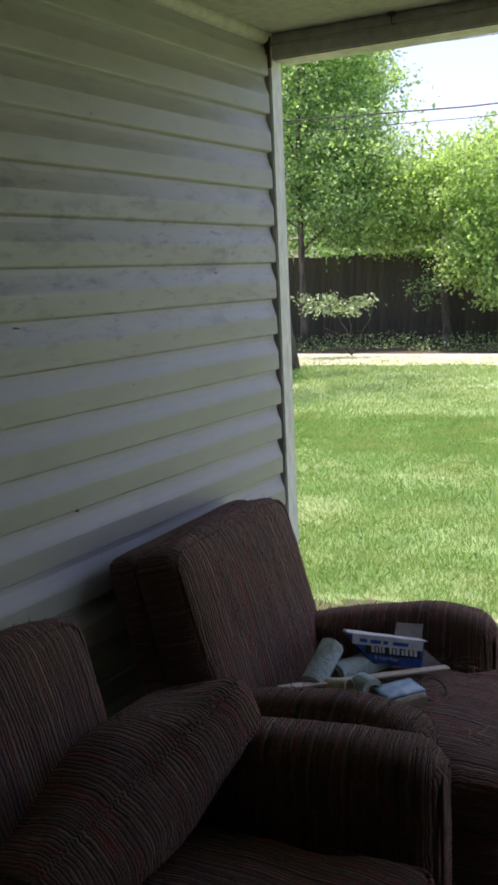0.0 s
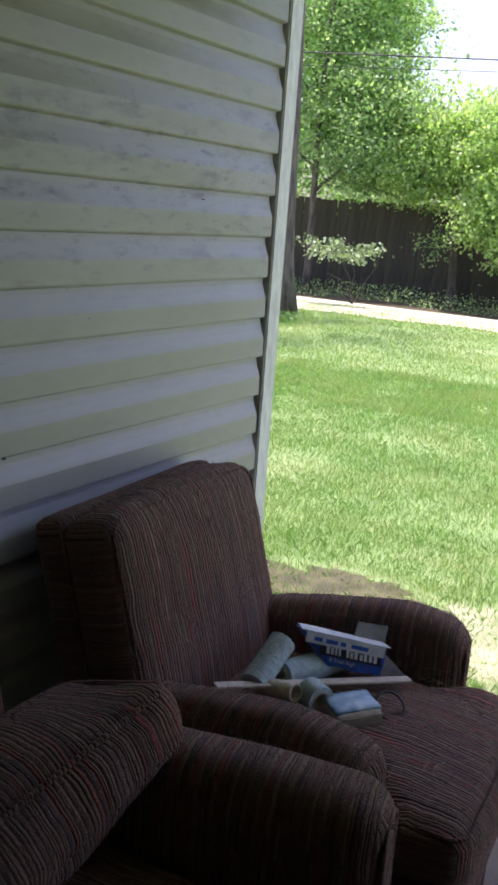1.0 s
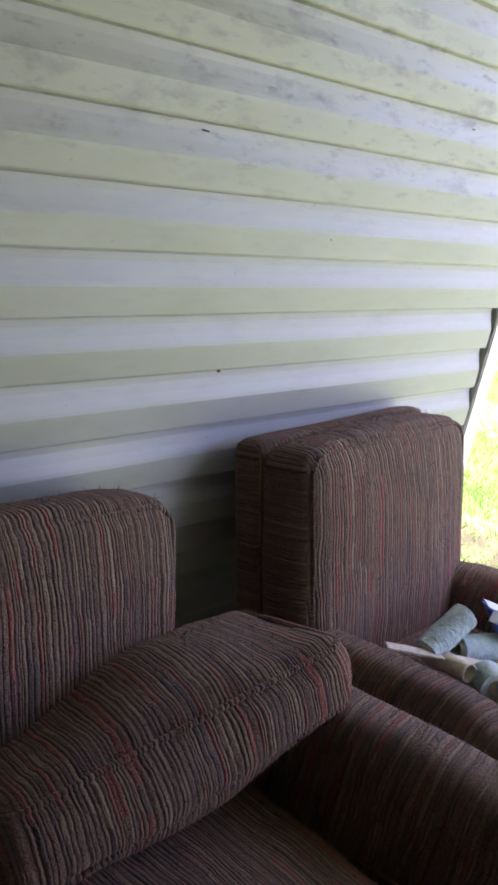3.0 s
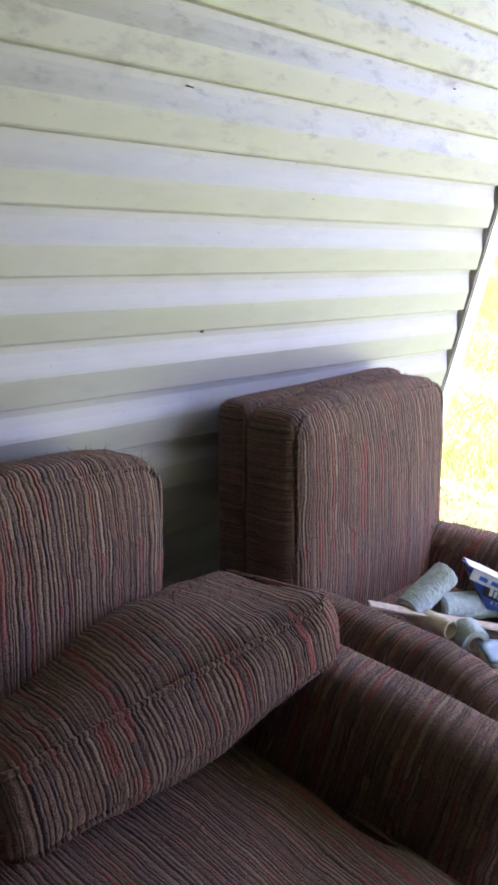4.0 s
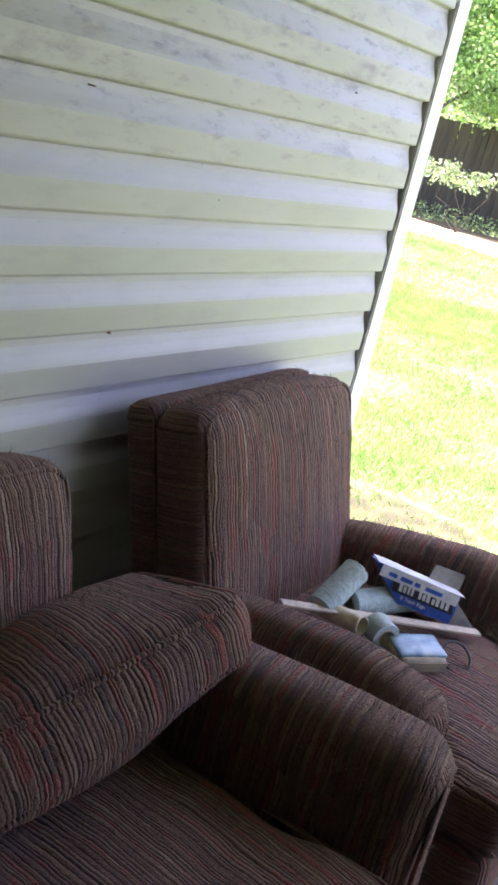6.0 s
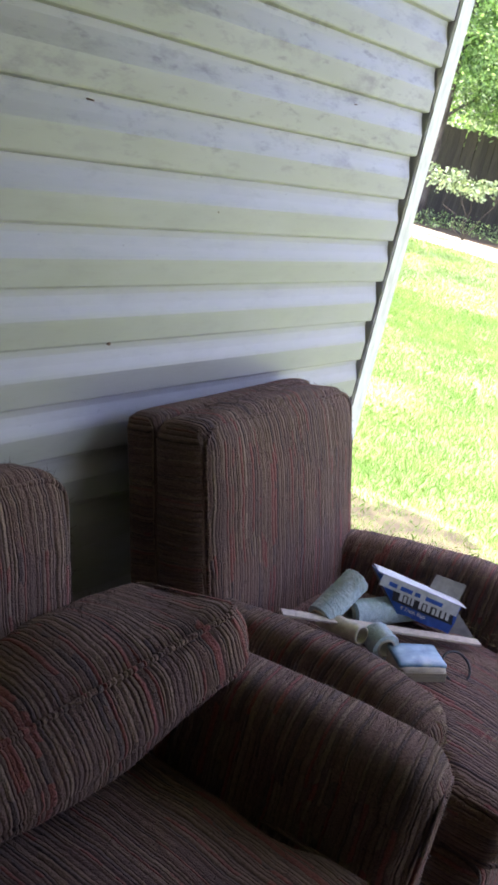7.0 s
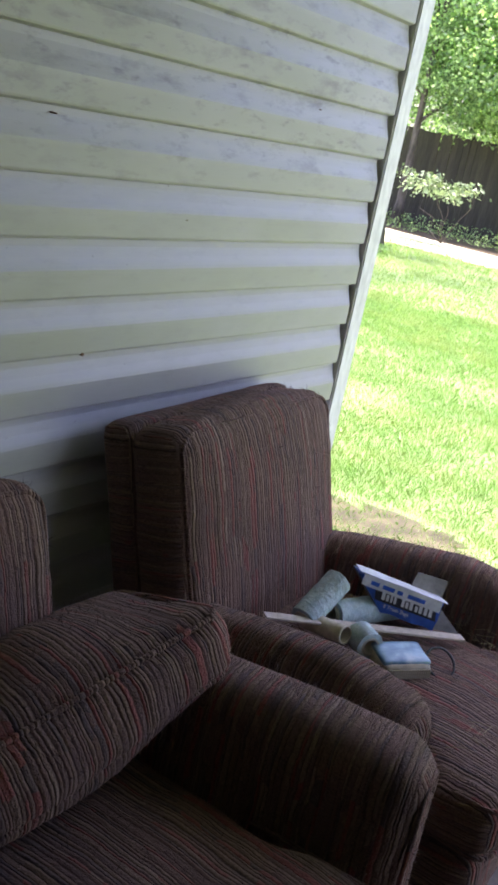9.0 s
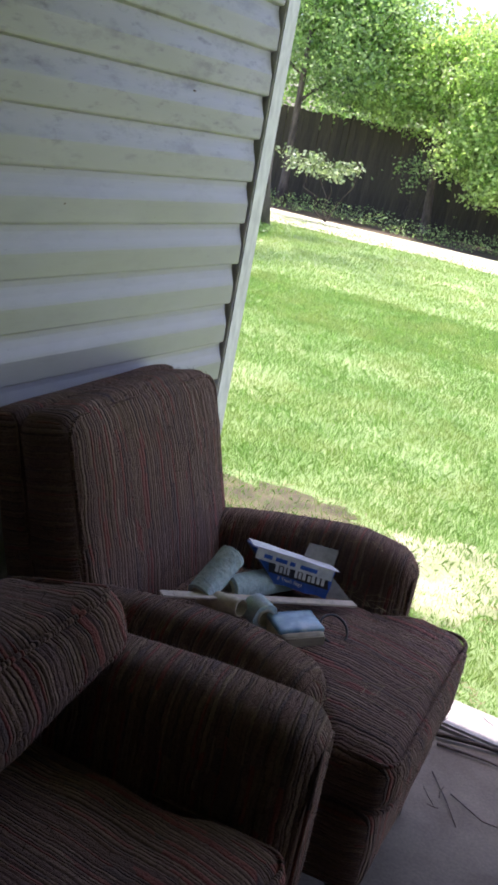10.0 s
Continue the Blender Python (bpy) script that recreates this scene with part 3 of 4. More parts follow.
tree((-8.4, 17.6), (-8.2, 17.4, 7.5), 0.09, [((-8.9, 18.2, 4.6), (2.1, 1.5, 2.4), 210), ((-7.3, 17.8, 3.45), (1.25, 1.0, 1.6), 160), ((-11.0, 18.3, 4.1), (1.8, 1.4, 2.4), 170), ((-8.1, 18.5, 6.3), (1.7, 1.3, 1.4), 120)], LEAF_A, 0.088,
     "leafy green tree standing before the fence", 22, 115)
tree((-5.2, 18.0), (-5.6, 17.7, 3.5), 0.10, [((-6.3, 18.0, 2.95), (1.0, 0.8, 1.25), 130), ((-5.3, 18.1, 2.95), (0.8, 0.7, 1.0), 90)], LEAF_B, 0.088,
     "small bright green tree at the fence", 23, 100, 0.2)
tree((-2.8, 17.8), (-3.2, 17.7, 4.6), 0.13, [((-3.8, 17.5, 3.1), (1.2, 1.0, 1.5), 130), ((-4.25, 17.2, 1.8), (0.75, 0.6, 0.75), 80), ((-2.4, 17.4, 2.9), (1.3, 1.0, 2.1), 110), ((-3.4, 17.1, 1.2), (0.8, 0.6, 0.5), 60)], LEAF_B, 0.088,
     "yellow-green tree with low hanging branches", 24, 105, 0.2)
# the next two trees each carry an unseen high crown added to cut skylight
tree((-9.5, 25.0), (-9.6, 25.0, 11.0), 0.2, [((-10.6, 24.5, 6.0), (2.4, 2.0, 3.4), 90), ((-13.5, 24.5, 6.5), (3.0, 2.0, 3.8), 120), ((-11.5, 25.5, 10.5), (3.6, 2.6, 2.6), 100)], LEAF_A, 0.17,
     "tall leafy tree behind the fence", 25, 66, 0.36)
tree((-5.0, 26.0), (-5.0, 26.0, 9.5), 0.18, [((-6.9, 25.0, 3.7), (2.0, 1.5, 2.0), 52), ((-3.4, 25.0, 3.7), (2.4, 1.5, 2.2), 48), ((0.8, 25.0, 5.2), (2.2, 1.5, 3.2), 120), ((-4.4, 27.5, 13.0), (3.2, 2.4, 2.2), 60)], LEAF_B, 0.16,
     "sunlit tree in the yard behind the fence", 26, 60, 0.34)
nr = np.random.default_rng(77)
k = 24000
fx = nr.uniform(-17, 4, k)
fz_ = 1.6 + nr.uniform(0, 1, k) ** 1.4 * (1.7 + 0.8 * np.sin(fx * 0.9) + 0.5 * np.sin(fx * 2.3 + 1))
tagged(leaf_mesh("far_hedge", np.stack([fx, nr.uniform(21, 23, k), fz_], 1), np.tile((0, -0.3, 0.8), (k, 1)), 0.13, LEAF_A, None, nr, "stuff"), "leafy hedge in the next yard behind the fence", "hedge", kind="stuff")
tagged(part("far_hedge_base", box((-17, 21.6, Z_G), (4, 22.4, 1.9), 0.2), EARTH, None), "dark base of the hedge behind the fence", "hedge")
# undergrowth before the fence
nr = np.random.default_rng(31)
sh = new("shrub")
for q in ((-6.6, 15.2, 0.92), (-6.2, 15.1, 0.85), (-7.0, 15.2, 0.95), (-5.8, 15.2, 0.88)):
    b = []
    limb(b, (-6.5, 15.8, Z_G), q, 0.012, 0.004, nr, 5)
    part("stem", b[0], TWIG, sh)
cc, lp, ln = clumps(nr, (-6.45, 15.15, 0.95), (0.9, 0.35, 0.2), 26, 34, 0.11, 0.1)
leaf_mesh("foliage", lp, ln, 0.085, LEAF_C, sh, nr, "stuff")
tagged(sh, "low shrub with pale leaves near the fence", "shrub")
sh = new("shrub")
for q in ((-5.6, 17.6, 1.3), (-5.2, 17.7, 1.5), (-5.9, 17.6, 0.9)):
    b = []
    limb(b, (-5.5, 17.9, Z_G), q, 0.012, 0.004, nr, 5)
    part("stem", b[0], TWIG, sh)
cc, lp, ln = clumps(nr, (-5.5, 17.5, 1.1), (0.6, 0.3, 0.55), 16, 18, 0.12, 0.2)
leaf_mesh("foliage", lp, ln, 0.075, LEAF_A, sh, nr, "stuff")
tagged(sh, "thin dark shrub against the fence", "shrub")
k = 6500
ug = np.stack([nr.uniform(-14, 2, k), 16.35 + nr.uniform(0, 1, k) ** 1.5 * 2.0, Z_G + 0.03 + nr.uniform(0, 1, k) ** 2 * 0.28], 1)
ug[:, 2] += (np.sin(ug[:, 0] * 1.7) > 0.1) * 0.05
tagged(leaf_mesh("undergrowth", ug, np.tile((0, -0.3, 0.8), (k, 1)), 0.045, LEAF_A, None, nr, "stuff"), "low green undergrowth along the fence", "undergrowth", kind="stuff")

# grass blades
def grass(name, count, xr, yr, hgt, wid, seed, label, material):
    nr = np.random.default_rng(seed)
    y = yr[0] + (yr[1] - yr[0]) * nr.uniform(0, 1, count) ** 1.25
    half = 0.36 * (y + 2.8)
    x = nr.uniform(0, 1, count)
    cx = 1.45 - 0.40 * (y + 2.6)
    x = np.clip(cx + (x - 0.5) * 2 * half, *xr)
    cl = np.array([noise.noise(Vector((a * 1.6, b * 1.6, 0.0))) + 0.6 * noise.noise(Vector((a * 5, b * 5, 3.0))) for a, b in zip(x, y)])
    keep = nr.uniform(-0.9, 0.6, count) < cl + 0.5
    bare = (np.hypot((x - 0.50) / 0.34, (y - 1.35) / 0.42) < 1.0) & (nr.uniform(0, 1, count) < 0.5)
    bare |= (np.hypot((x + 0.30) / 0.55, (y - 1.48) / 0.28) < 1.0) & (nr.uniform(0, 1, count) < 0.6)
    keep &= ~bare
    x, y, cl = x[keep], y[keep], cl[keep]
    k = len(x)
    z = np.array([ground_z(a, b) for a, b in zip(x, y)])
    sc = (1 + 0.08 * y)
    h = hgt * nr.uniform(0.5, 1.2, k) * (1 + 0.2 * cl) * np.minimum(sc, 1.6)
    w = wid * sc * nr.uniform(0.7, 1.3, k)
    an = nr.uniform(0, 2 * math.pi, k)
    lean = nr.normal(size=(k, 2)) * 0.35
    base = np.stack([x, y, z], 1)
    side = np.stack([np.cos(an), np.sin(an), np.zeros(k)], 1) * w[:, None]
    midp = base + np.stack([lean[:, 0] * h * 0.4, lean[:, 1] * h * 0.4, h * 0.62], 1)
    tip = base + np.stack([lean[:, 0] * h * 1.3, lean[:, 1] * h * 1.3, h], 1)
    v = np.stack([base - side, base + side, midp + side * 0.7, tip, midp - side * 0.7], 1).reshape(-1, 3)
    f = np.arange(5 * k).reshape(-1, 5)
    me = bpy.data.meshes.new(name)
    me.from_pydata(v.tolist(), [], f.tolist())
    me.materials.append(material)
    return tagged(new(name, me), label, "grass", kind="stuff")


grass("grass", 330000, (-12, 6), (0.26, 8.0), 0.030, 0.0010, 41, "short green lawn grass near the porch", BLADE)
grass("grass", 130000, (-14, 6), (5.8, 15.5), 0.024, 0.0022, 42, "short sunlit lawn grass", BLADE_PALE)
DRY = mottled("dry earth", (0.05, 0.046, 0.022), (0.12, 0.115, 0.055), 9, 0.95, (1, 1, 1), 60, 1.0, (0.06, 0.05, 0.03))
# sun patch by the slab: its brightness is painted into the dry grass
SUN_PATCH = mottled("dry grass with painted sun", (0.20, 0.24, 0.11), (0.38, 0.39, 0.24), 7, 0.95, (1, 1, 1), 70, 1.0, (0.25, 0.31, 0.12))
for cx, cy, rx_, ry_, material, lab in ((-0.30, 1.46, 0.46, 0.20, DRY, "bare dry patch of earth in the lawn"), (0.50, 1.35, 0.34, 0.42, SUN_PATCH, "dry grass patch beside the slab, painted bright as sunlit")):
    pts_, k = [], 96
    for i in range(k):
        a = 2 * math.pi * i / k
        q = 1 + 0.4 * noise.noise(Vector((math.cos(a) * 1.7 + cx * 3, math.sin(a) * 1.7, 2.0))) + 0.3 * noise.noise(Vector((math.cos(a) * 6, math.sin(a) * 6, 5.0)))
        x, y = cx + rx_ * q * math.cos(a), cy + ry_ * q * math.sin(a)
        pts_.append((x, y, ground_z(x, y) + 0.004))
    tagged(raw("bare_earth", pts_ + [(cx, cy, ground_z(cx, cy) + 0.02)], [(i, (i + 1) % k, k) for i in range(k)], material, smooth=True), lab, "ground", kind="structure")
# sunlit far edge of the lawn: its glare is put into a pale colour
SUNLIT_STRIP = mottled("sunlit strip grass", (0.46, 0.47, 0.30), (0.64, 0.63, 0.46), 5, 0.95, (1, 1, 1), 50, 0.8, (0.46, 0.48, 0.30))
pv, pf = [], []
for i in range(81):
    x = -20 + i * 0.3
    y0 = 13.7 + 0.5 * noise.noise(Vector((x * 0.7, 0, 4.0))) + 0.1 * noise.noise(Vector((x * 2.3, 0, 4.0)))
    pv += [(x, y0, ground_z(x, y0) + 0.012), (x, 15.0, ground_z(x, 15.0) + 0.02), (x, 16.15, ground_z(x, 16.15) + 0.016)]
    if i:
        a = 3 * (i - 1)
        pf += [(a, a + 3, a + 4, a + 1), (a + 1, a + 4, a + 5, a + 2)]
tagged(raw("dry_strip", pv, pf, SUNLIT_STRIP, smooth=True), "sunlit strip of lawn before the bed, painted pale", "ground", kind="structure")
nr = np.random.default_rng(5)
tf = np.stack([-5.9 + nr.normal(size=900) * 0.28, 11.35 + nr.normal(size=900) * 0.25, np.full(900, 0.0)], 1)
tf[:, 2] = Z_G + nr.uniform(0, 0.16, 900)
tagged(leaf_mesh("grass", tf, np.tile((0, -1, 0.4), (900, 1)), 0.15, BLADE, None, nr, "stuff", 0.12), "tuft of tall grass round the trunk", "grass", kind="stuff")

# wires across the yard
for pts, r, lab in (([(-16, 15.2, 4.75), (-8, 15.5, 4.57), (-4, 15.6, 4.42), (4, 15.8, 4.4)], 0.013, "dark utility cable above the yard"),
                    ([(-16, 15.2, 4.45), (-8, 15.5, 4.33), (-4, 15.6, 4.22), (4, 15.8, 4.2)], 0.007, "thin utility wire above the yard"),
                    ([(-16, 15.2, 5.75), (-8, 15.5, 5.68), (-4, 15.6, 5.6), (4, 15.8, 5.55)], 0.007, "thin utility wire above the yard")):
    tagged(part("utility_wire", tube(pts, r, 6), CABLE, None), lab, "cable", "wires above the yard")


# ---- clutter on the seat ----
FUZZ = mottled("pale blue nap", (0.42, 0.57, 0.59), (0.60, 0.72, 0.72), 60, 0.95, (1, 1, 1), 300, 1.0, (0.36, 0.42, 0.38))
CORE = mottled("cream plastic core", (0.55, 0.50, 0.36), (0.68, 0.63, 0.48), 20, 0.5, (1, 1, 1), 80, 0.1)
STICK = mottled("bare pale wood", (0.55, 0.47, 0.36), (0.70, 0.63, 0.52), 10, 0.7, (1, 1, 6), 80, 0.2)
BLUE = mottled("printed blue card", (0.03, 0.11, 0.50), (0.04, 0.15, 0.62), 20, 0.35, (1, 1, 1), 60, 0.05)
INK = plain("printed black", (0.02, 0.02, 0.03), 0.4)
PAPER = mottled("printed white card", (0.70, 0.72, 0.76), (0.82, 0.83, 0.85), 25, 0.4, (1, 1, 1), 60, 0.05)
CARD = mottled("grey cardboard", (0.24, 0.23, 0.21), (0.34, 0.32, 0.29), 15, 0.85, (1, 1, 1), 90, 0.2)
LABEL = mottled("pale blue film", (0.09, 0.23, 0.36), (0.26, 0.42, 0.52), 26, 0.3, (1, 1, 1), 60, 0.05, (0.42, 0.50, 0.52))
BRISTLE = mottled("cream bristle", (0.42, 0.36, 0.26), (0.56, 0.50, 0.40), 40, 0.8)


def hollow(a, b, r_out, r_in, fuzz=0.0, seg=20, n=10, seed=0):
    """A hollow tube from a to b, its outside roughened by fuzz."""
    nr_ = random.Random(seed)
    a, b = Vector(a), Vector(b)
    d = (b - a).normalized()
    s = d.cross(Vector((0, 0, 1))).normalized()
    t = s.cross(d)
    bm = bmesh.new()
    rings = []
    prof = [(i / n, r_out) for i in range(n + 1)] + [(1.0, r_in), (0.0, r_in)]
    for u, r in prof:
        rings.append([bm.verts.new(a.lerp(b, u) + (s * math.cos(q) + t * math.sin(q)) * (r + (nr_.uniform(-fuzz, fuzz) if r == r_out else 0))) for q in [2 * math.pi * j / seg for j in range(seg)]])
    m = len(rings)
    for i in range(m):
        for j in range(seg):
            f = bm.faces.new((rings[i][j], rings[i][(j + 1) % seg], rings[(i + 1) % m][(j + 1) % seg], rings[(i + 1) % m][j]))
            f.smooth = i < n
    return bm


def roller(a, b, seed, label, nap=True):
    r = new("roller_cover")
    part("core", hollow(a, b, 0.0205, 0.0175), CORE, r)
    if nap:
        a, b = Vector(a), Vector(b)
        part("nap", hollow(a.lerp(b, 0.03), a.lerp(b, 0.97), 0.0305, 0.0207, 0.0012, 44, 60, seed), FUZZ, r, "fuzzy pale blue nap")
    return tagged(r, label, "paint roller", "roller covers on the seat")


roller((0.464, -0.775, 0.548), (0.474, -0.656, 0.615), 1, "fuzzy pale blue roller cover leaning on the backrest")
roller((0.490, -0.690, 0.545), (0.570, -0.500, 0.545), 2, "fuzzy pale blue roller cover under a box")
roller((0.567, -0.768, 0.558), (0.457, -0.745, 0.537), 3, "bare cream roller tube beside the arm", False)
roller((0.618, -0.743, 0.545), (0.570, -0.712, 0.545), 4, "used pale blue roller cover with an open cream end")

sa, sb = Vector((0.418, -0.860, 0.567)), Vector((0.729, -0.499, 0.534))
st = part("stir_stick", box((0, -0.013, -0.0025), ((sb - sa).length, 0.013, 0.0025), 0.001), STICK, None)
dd = (sb - sa).normalized()
sd = Vector((0, 0, 1)).cross(dd).normalized()
st.matrix_basis = Matrix.Translation(sa) @ Matrix((dd, sd, dd.cross(sd))).transposed().to_4x4()
tagged(st, "flat pale wooden stir stick across the seat", "stick")

# open box of rubbish bags, its label facing outwards
u = Vector((0.171, 0.122, -0.043)).normalized()
v = Vector((0.0, 0.25, 0.90))
v = (v - u * v.dot(u)).normalized()
w = u.cross(v)
BW, BH, BD = 0.19, 0.060, 0.05
bx_ = new("bag_box")
bx_.matrix_basis = Matrix.Translation((0.499, -0.645, 0.574)) @ Matrix((u, v, w)).transposed().to_4x4() @ Matrix.Scale(1.10, 4)


def plate(x0, y0, x1, y1, z, material, name, label="", skew=0.0):
    b = box((x0, y0, z), (x1, y1, z + 0.0006))
    for q in b.verts:
        q.co.x += skew * (q.co.y - y0)
    return part(name, b, material, bx_, label)


def slant(b):
    """The torn end of the carton slants."""
    for q in b.verts:
        q.co.x += 0.07 * (1 - q.co.x / BW) * (1 - q.co.y / BH)
    return b


def crumple(b, k):
    bmesh.ops.subdivide_edges(b, edges=b.edges[:], cuts=4, use_grid_fill=True)
    for q in b.verts:
        q.co += noise.noise_vector(q.co * 30) * k
    return b


part("carton", slant(crumple(box((0, 0, -BD), (BW, BH, 0)), 0.005)), BLUE, bx_)
part("lid_panel", crumple(box((0.004, BH + 0.003, -BD - 0.012), (BW + 0.008, BH + 0.004, 0.004)), 0.002), PAPER, bx_, "white printed lid panel")
plate(0.012, BH * 0.66, BW - 0.004, BH + 0.003, 0.0062, PAPER, "top_band", "white printed band")
plate(0.05, 0.020, BW - 0.004, 0.048, 0.0052, INK, "dark_band", "black printed band", -0.3)
for x0, x1, h in ((0.062, 0.069, 0.020), (0.072, 0.078, 0.013), (0.081, 0.086, 0.018), (0.089, 0.094, 0.018), (0.106, 0.112, 0.018), (0.115, 0.121, 0.013), (0.124, 0.131, 0.020), (0.136, 0.142, 0.012), (0.145, 0.152, 0.018), (0.156, 0.163, 0.015), (0.167, 0.174, 0.018)):
    plate(x0, 0.025, x1, 0.025 + h, 0.0072, PAPER, "letter_bar", "", -0.15)
for x0, x1 in ((0.03, 0.048), (0.056, 0.082), (0.088, 0.10), (0.112, 0.15)):
    plate(x0, BH * 0.76, x1, BH * 0.90, 0.0068, BLUE, "print_bar", "blue printed bar")
tc = bpy.data.curves.new("small_text", "FONT")
tc.body, tc.size, tc.extrude = "8 Trash Bags", 0.011, 0.0002
tx = new("small_text", tc)
tc.materials.append(PAPER)
tx.parent = bx_
tx.matrix_basis = pose(0.072, 0.010, 0.006)
part("side_panel", slant(crumple(box((-0.0035, 0.004, -BD + 0.004), (-0.002, BH - 0.004, -0.006)), 0.003)), INK, bx_, "torn dark open end")
for q, (a, b, c, d) in enumerate((((0.13, 0.05, -0.056), (0.205, 0.045, -0.062), (0.205, 0.098, -0.066), (0.135, 0.095, -0.060)), ((0.19, 0.0, -0.05), (0.300, -0.040, -0.055), (0.296, -0.016, -0.06), (0.19, 0.052, -0.055)))):
    bm = bmesh.new()
    lo = [bm.verts.new(p) for p in (a, b, c, d)]
    hi = [bm.verts.new(Vector(p) + Vector((0, 0, 0.0018))) for p in (a, b, c, d)]
    bm.faces.new(lo[::-1])
    bm.faces.new(hi)
    for i in range(4):
        bm.faces.new((lo[i], lo[(i + 1) % 4], hi[(i + 1) % 4], hi[i]))
    part("flap", bm, CARD, bx_, "bent grey cardboard flap")
tagged(bx_, "open blue and white box of trash bags on the seat", "box")

# packet with a brush in it
pk = new("brush_packet")
pk.matrix_basis = pose(0.676, -0.712, 0.508, 2, -2, 50.5) @ Matrix.Diagonal((1.16, 0.90, 0.86, 1))
part("body", soft_box((0.092, 0.098, 0.046), 0.012, 8, (0.002, 0.002, 0.003), 0.0012), BRISTLE, pk).matrix_basis = pose(0, 0, 0.023)
part("film", soft_box((0.094, 0.088, 0.014), 0.006, 8, (0, 0, 0.003), 0.0015, 3.0), LABEL, pk, "pale blue printed film").matrix_basis = pose(0, 0.004, 0.045)
rb = box((-0.0014, -0.002, 0.004), (0.0014, 0.002, 0.036))
rme = bpy.data.meshes.new("rib")
rb.to_mesh(rme)
rb.free()
rme.materials.append(BRISTLE)
for i in range(20):
    o = new("rib", rme)
    o.parent = pk
    o.matrix_basis = pose(-0.042 + i * 0.0044, -0.050, 0)
tagged(pk, "paint brush packet with a pale blue film", "packet")
ring = part("wire_loop", tube([(0.034 * math.cos(a), 0.034 * math.sin(a), 0) for a in [2 * math.pi * i / 24 for i in range(25)]], 0.0028, 6, False), CABLE, None)
ring.matrix_basis = pose(0.742, -0.655, 0.536, 38, 12, 40)
tagged(ring, "small black wire loop on the seat", "wire")


# ---- straw, twigs, litter ----
def sticks(name, spots, length, rad, material, seed, label, category):
    nr_ = random.Random(seed)
    verts, faces = [], []
    for x, y, z, sx, sy, cnt in spots:
        for _ in range(cnt):
            p = Vector((nr_.gauss(x, sx), nr_.gauss(y, sy), z + nr_.uniform(0.0, 0.012)))
            a = nr_.uniform(0, 6.28)
            L = length * nr_.uniform(0.3, 1.2)
            d = Vector((math.cos(a), math.sin(a), nr_.uniform(-0.06, 0.12))) * L * 0.5
            bend = Vector((nr_.uniform(-1, 1), nr_.uniform(-1, 1), 0)) * L * 0.12
            k = len(verts)
            s = Vector((-math.sin(a), math.cos(a), 0)) * rad
            t = Vector((0, 0, rad))
            for q in (p - d, p + bend, p + d):
                verts += [tuple(q + s), tuple(q + t * 1.4), tuple(q - s)]
            for i in (0, 3):
                faces += [(k + i, k + i + 1, k + i + 4, k + i + 3), (k + i + 1, k + i + 2, k + i + 5, k + i + 4)]
    return tagged(raw(name, verts, faces, material), label, category, kind="stuff")


sticks("straw", [(0.80, -0.50, 0.512, 0.07, 0.07, 20), (0.72, -0.42, 0.515, 0.06, 0.03, 18), (0.88, -0.72, 0.508, 0.05, 0.14, 12), (0.93, -0.52, 0.500, 0.03, 0.12, 14), (0.62, -0.36, 0.628, 0.07, 0.015, 18), (0.86, -1.02, 0.60, 0.03, 0.05, 6)],
       0.045, 0.0006, STRAW, 3, "dry straw bits on the armchair", "straw")
sticks("lint", [(0.64, -0.345, 0.629, 0.03, 0.008, 30), (0.60, -0.35, 0.63, 0.04, 0.01, 10)], 0.010, 0.0012, STRAW, 8, "pale torn lint on the chair arm", "lint")
sticks("straw", [(-0.3, 1.48, Z_G - 0.01, 0.30, 0.15, 420), (0.5, 1.2, Z_G - 0.01, 0.3, 0.3, 200), (0.9, 0.45, Z_G - 0.01, 0.4, 0.1, 160)], 0.06, 0.0011, STRAW, 5, "dry grass clippings at the slab's edge", "straw")
sticks("twig", [(1.05, -0.3, 0.003, 0.14, 0.16, 12), (1.15, 0.12, 0.013, 0.15, 0.04, 4)], 0.07, 0.0011, TWIG, 6, "small dry twigs on the concrete", "twig")
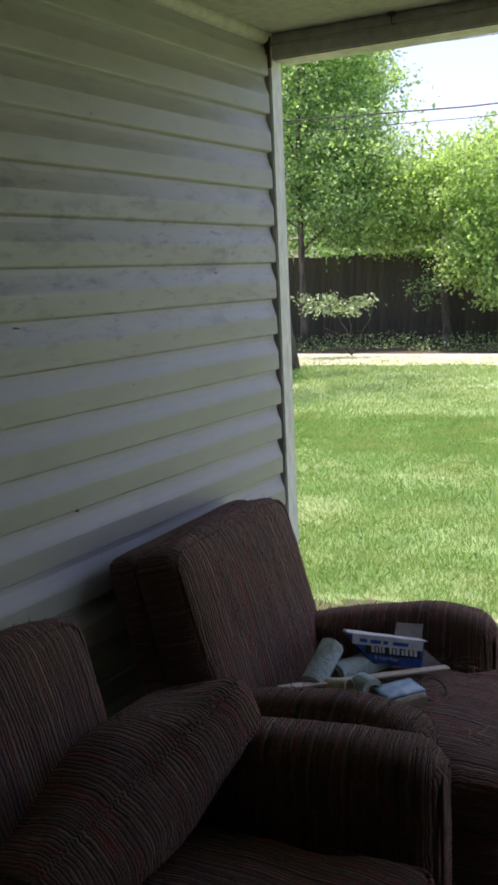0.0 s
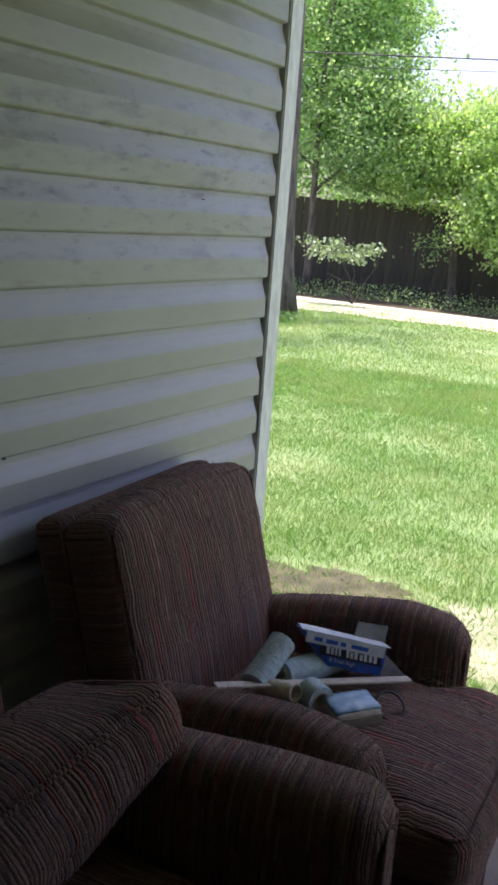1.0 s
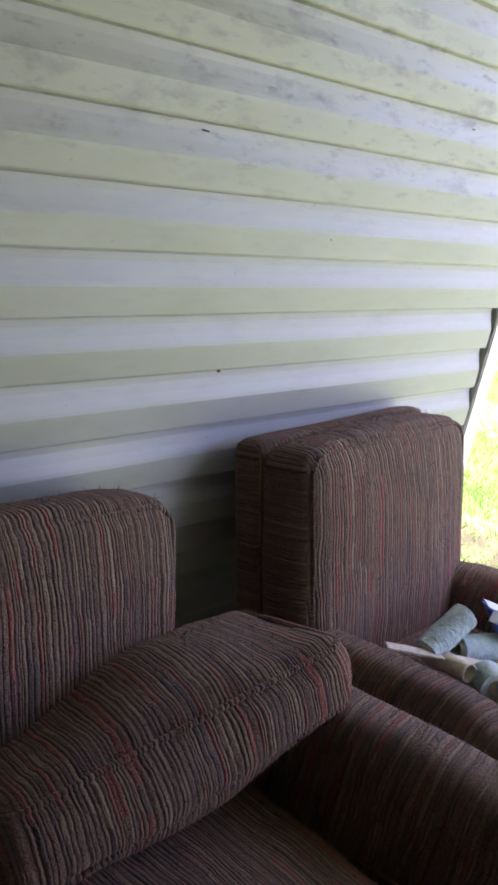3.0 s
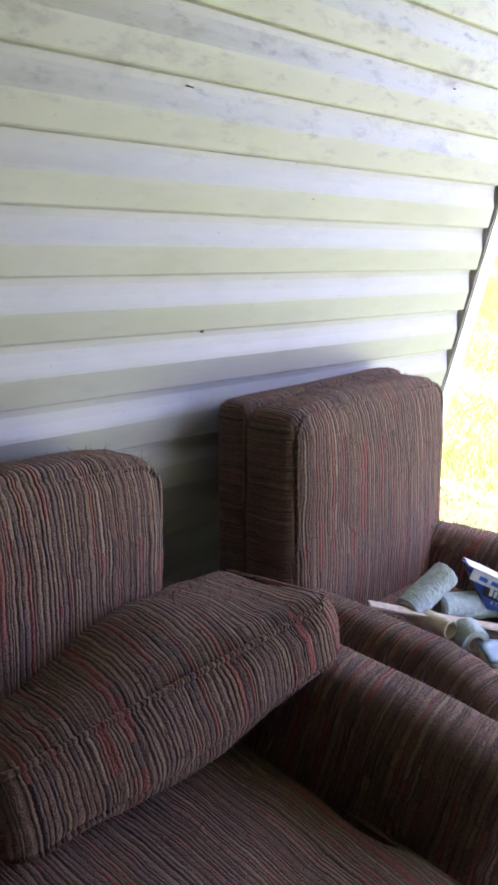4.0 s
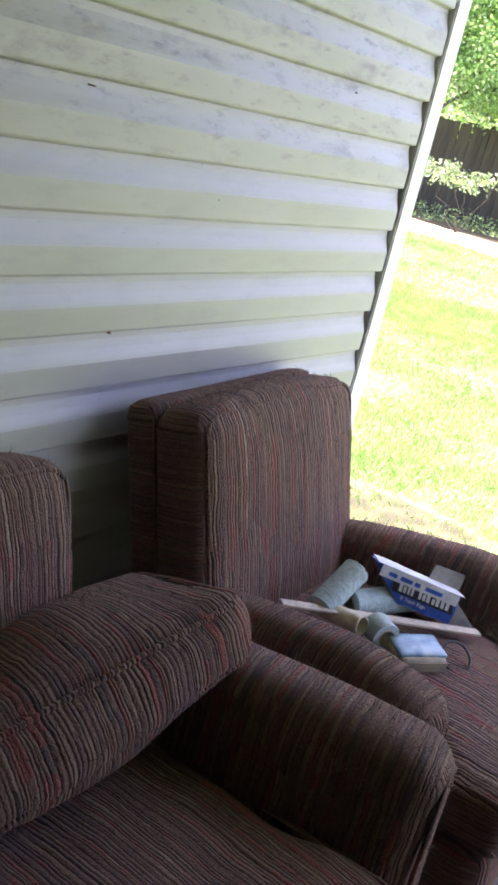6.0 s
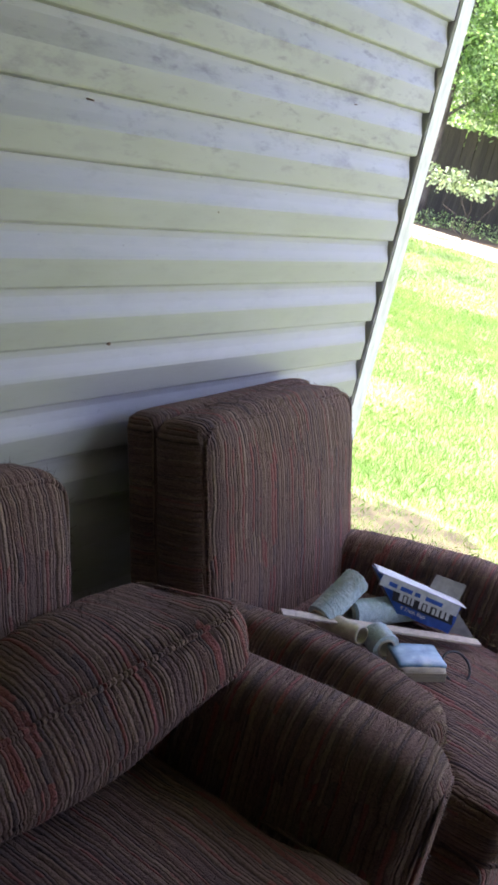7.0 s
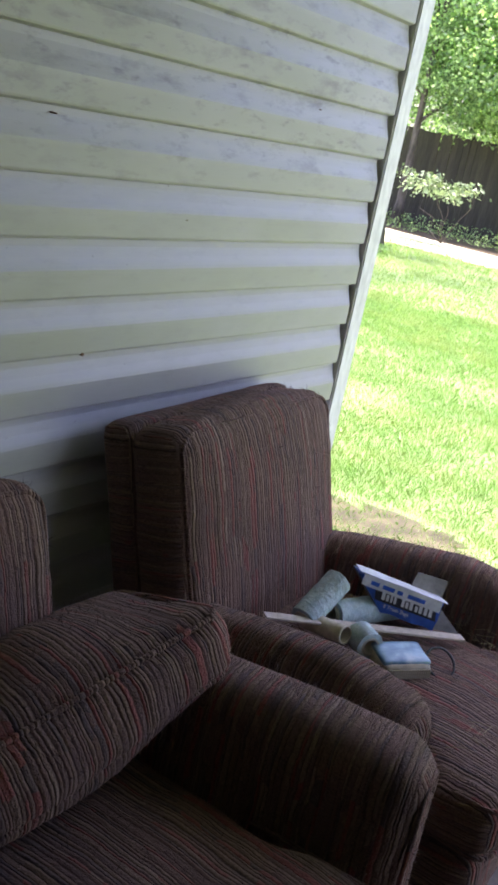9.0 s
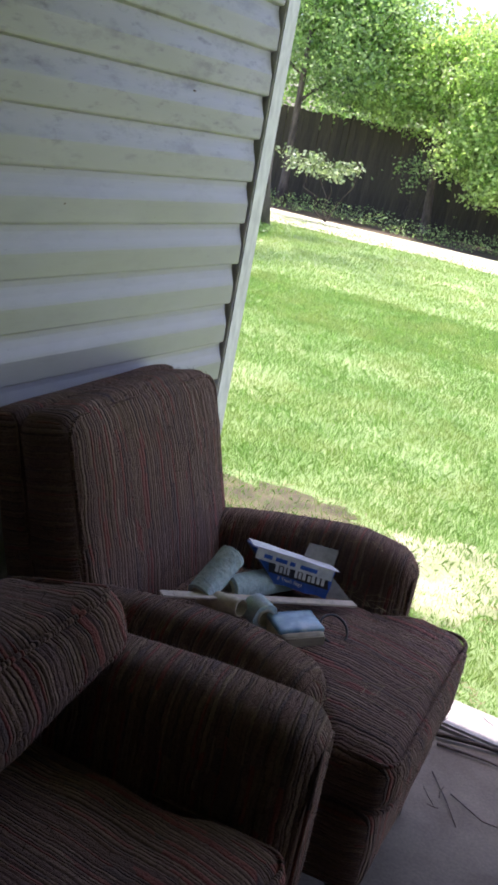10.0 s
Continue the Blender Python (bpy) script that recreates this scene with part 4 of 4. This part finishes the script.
for i, (pts, r) in enumerate((([(0.90, -0.012, 0.012), (1.0, 0.018, 0.014), (1.1, 0.046, 0.012), (1.3, 0.10, 0.016)], 0.008), ([(0.92, -0.05, 0.006), (1.05, -0.03, 0.008), (1.25, -0.02, 0.006)], 0.004),
                              ([(0.95, -0.18, 0.004), (1.02, -0.28, 0.006), (1.07, -0.36, 0.004)], 0.0018), ([(1.02, -0.24, 0.004), (1.12, -0.3, 0.01), (1.22, -0.28, 0.004)], 0.0018))):
    tagged(part("fallen_branch", tube(pts, [r, r * 0.9, r * 0.75, r * 0.5][: len(pts)], 7), TWIG, None), "thin dry fallen branch on the concrete", "branch", "branches on the concrete")


# ---- frayed yarn ends ----
FRAY = mottled("frayed yarn", (0.10, 0.068, 0.055), (0.22, 0.16, 0.13), 60, 0.95)


def fray(ob, count, seed, length=0.009):
    """Short fibres standing off a part's surface."""
    nr_ = np.random.default_rng(seed)
    me = ob.data
    k = len(me.polygons)
    co = np.empty(3 * k)
    no = np.empty(3 * k)
    ar = np.empty(k)
    me.polygons.foreach_get("center", co)
    me.polygons.foreach_get("normal", no)
    me.polygons.foreach_get("area", ar)
    co, no = co.reshape(-1, 3), no.reshape(-1, 3)
    i = nr_.choice(k, count, p=ar / ar.sum())
    jit = nr_.normal(size=(count, 3))
    jit -= (jit * no[i]).sum(1)[:, None] * no[i]
    p = co[i] + jit * np.sqrt(ar[i])[:, None] * 0.45
    d = no[i] * 0.7 + nr_.normal(size=(count, 3)) * 0.6
    d *= length * nr_.uniform(0.4, 1.5, (count, 1))
    sd = np.cross(d, nr_.normal(size=(count, 3)))
    sd *= 0.0006 / (np.linalg.norm(sd, axis=1)[:, None] + 1e-9)
    v = np.stack([p - sd, p + sd, p + d + nr_.normal(size=(count, 3)) * 0.001], 1).reshape(-1, 3)
    f = np.arange(3 * count).reshape(-1, 3)
    o = raw("frayed_yarn", v.tolist(), f.tolist(), FRAY, ob)
    o["kind"] = "stuff"


for i, o in enumerate([*chair1.children, *chair2.children, cu]):
    nm = o.name.split(".")[0]
    if nm in ("arm", "seat_cushion", "backrest", "cushion"):
        fray(o, {"arm": 5000, "seat_cushion": 4500, "backrest": 3500, "cushion": 3500}[nm], 100 + i)
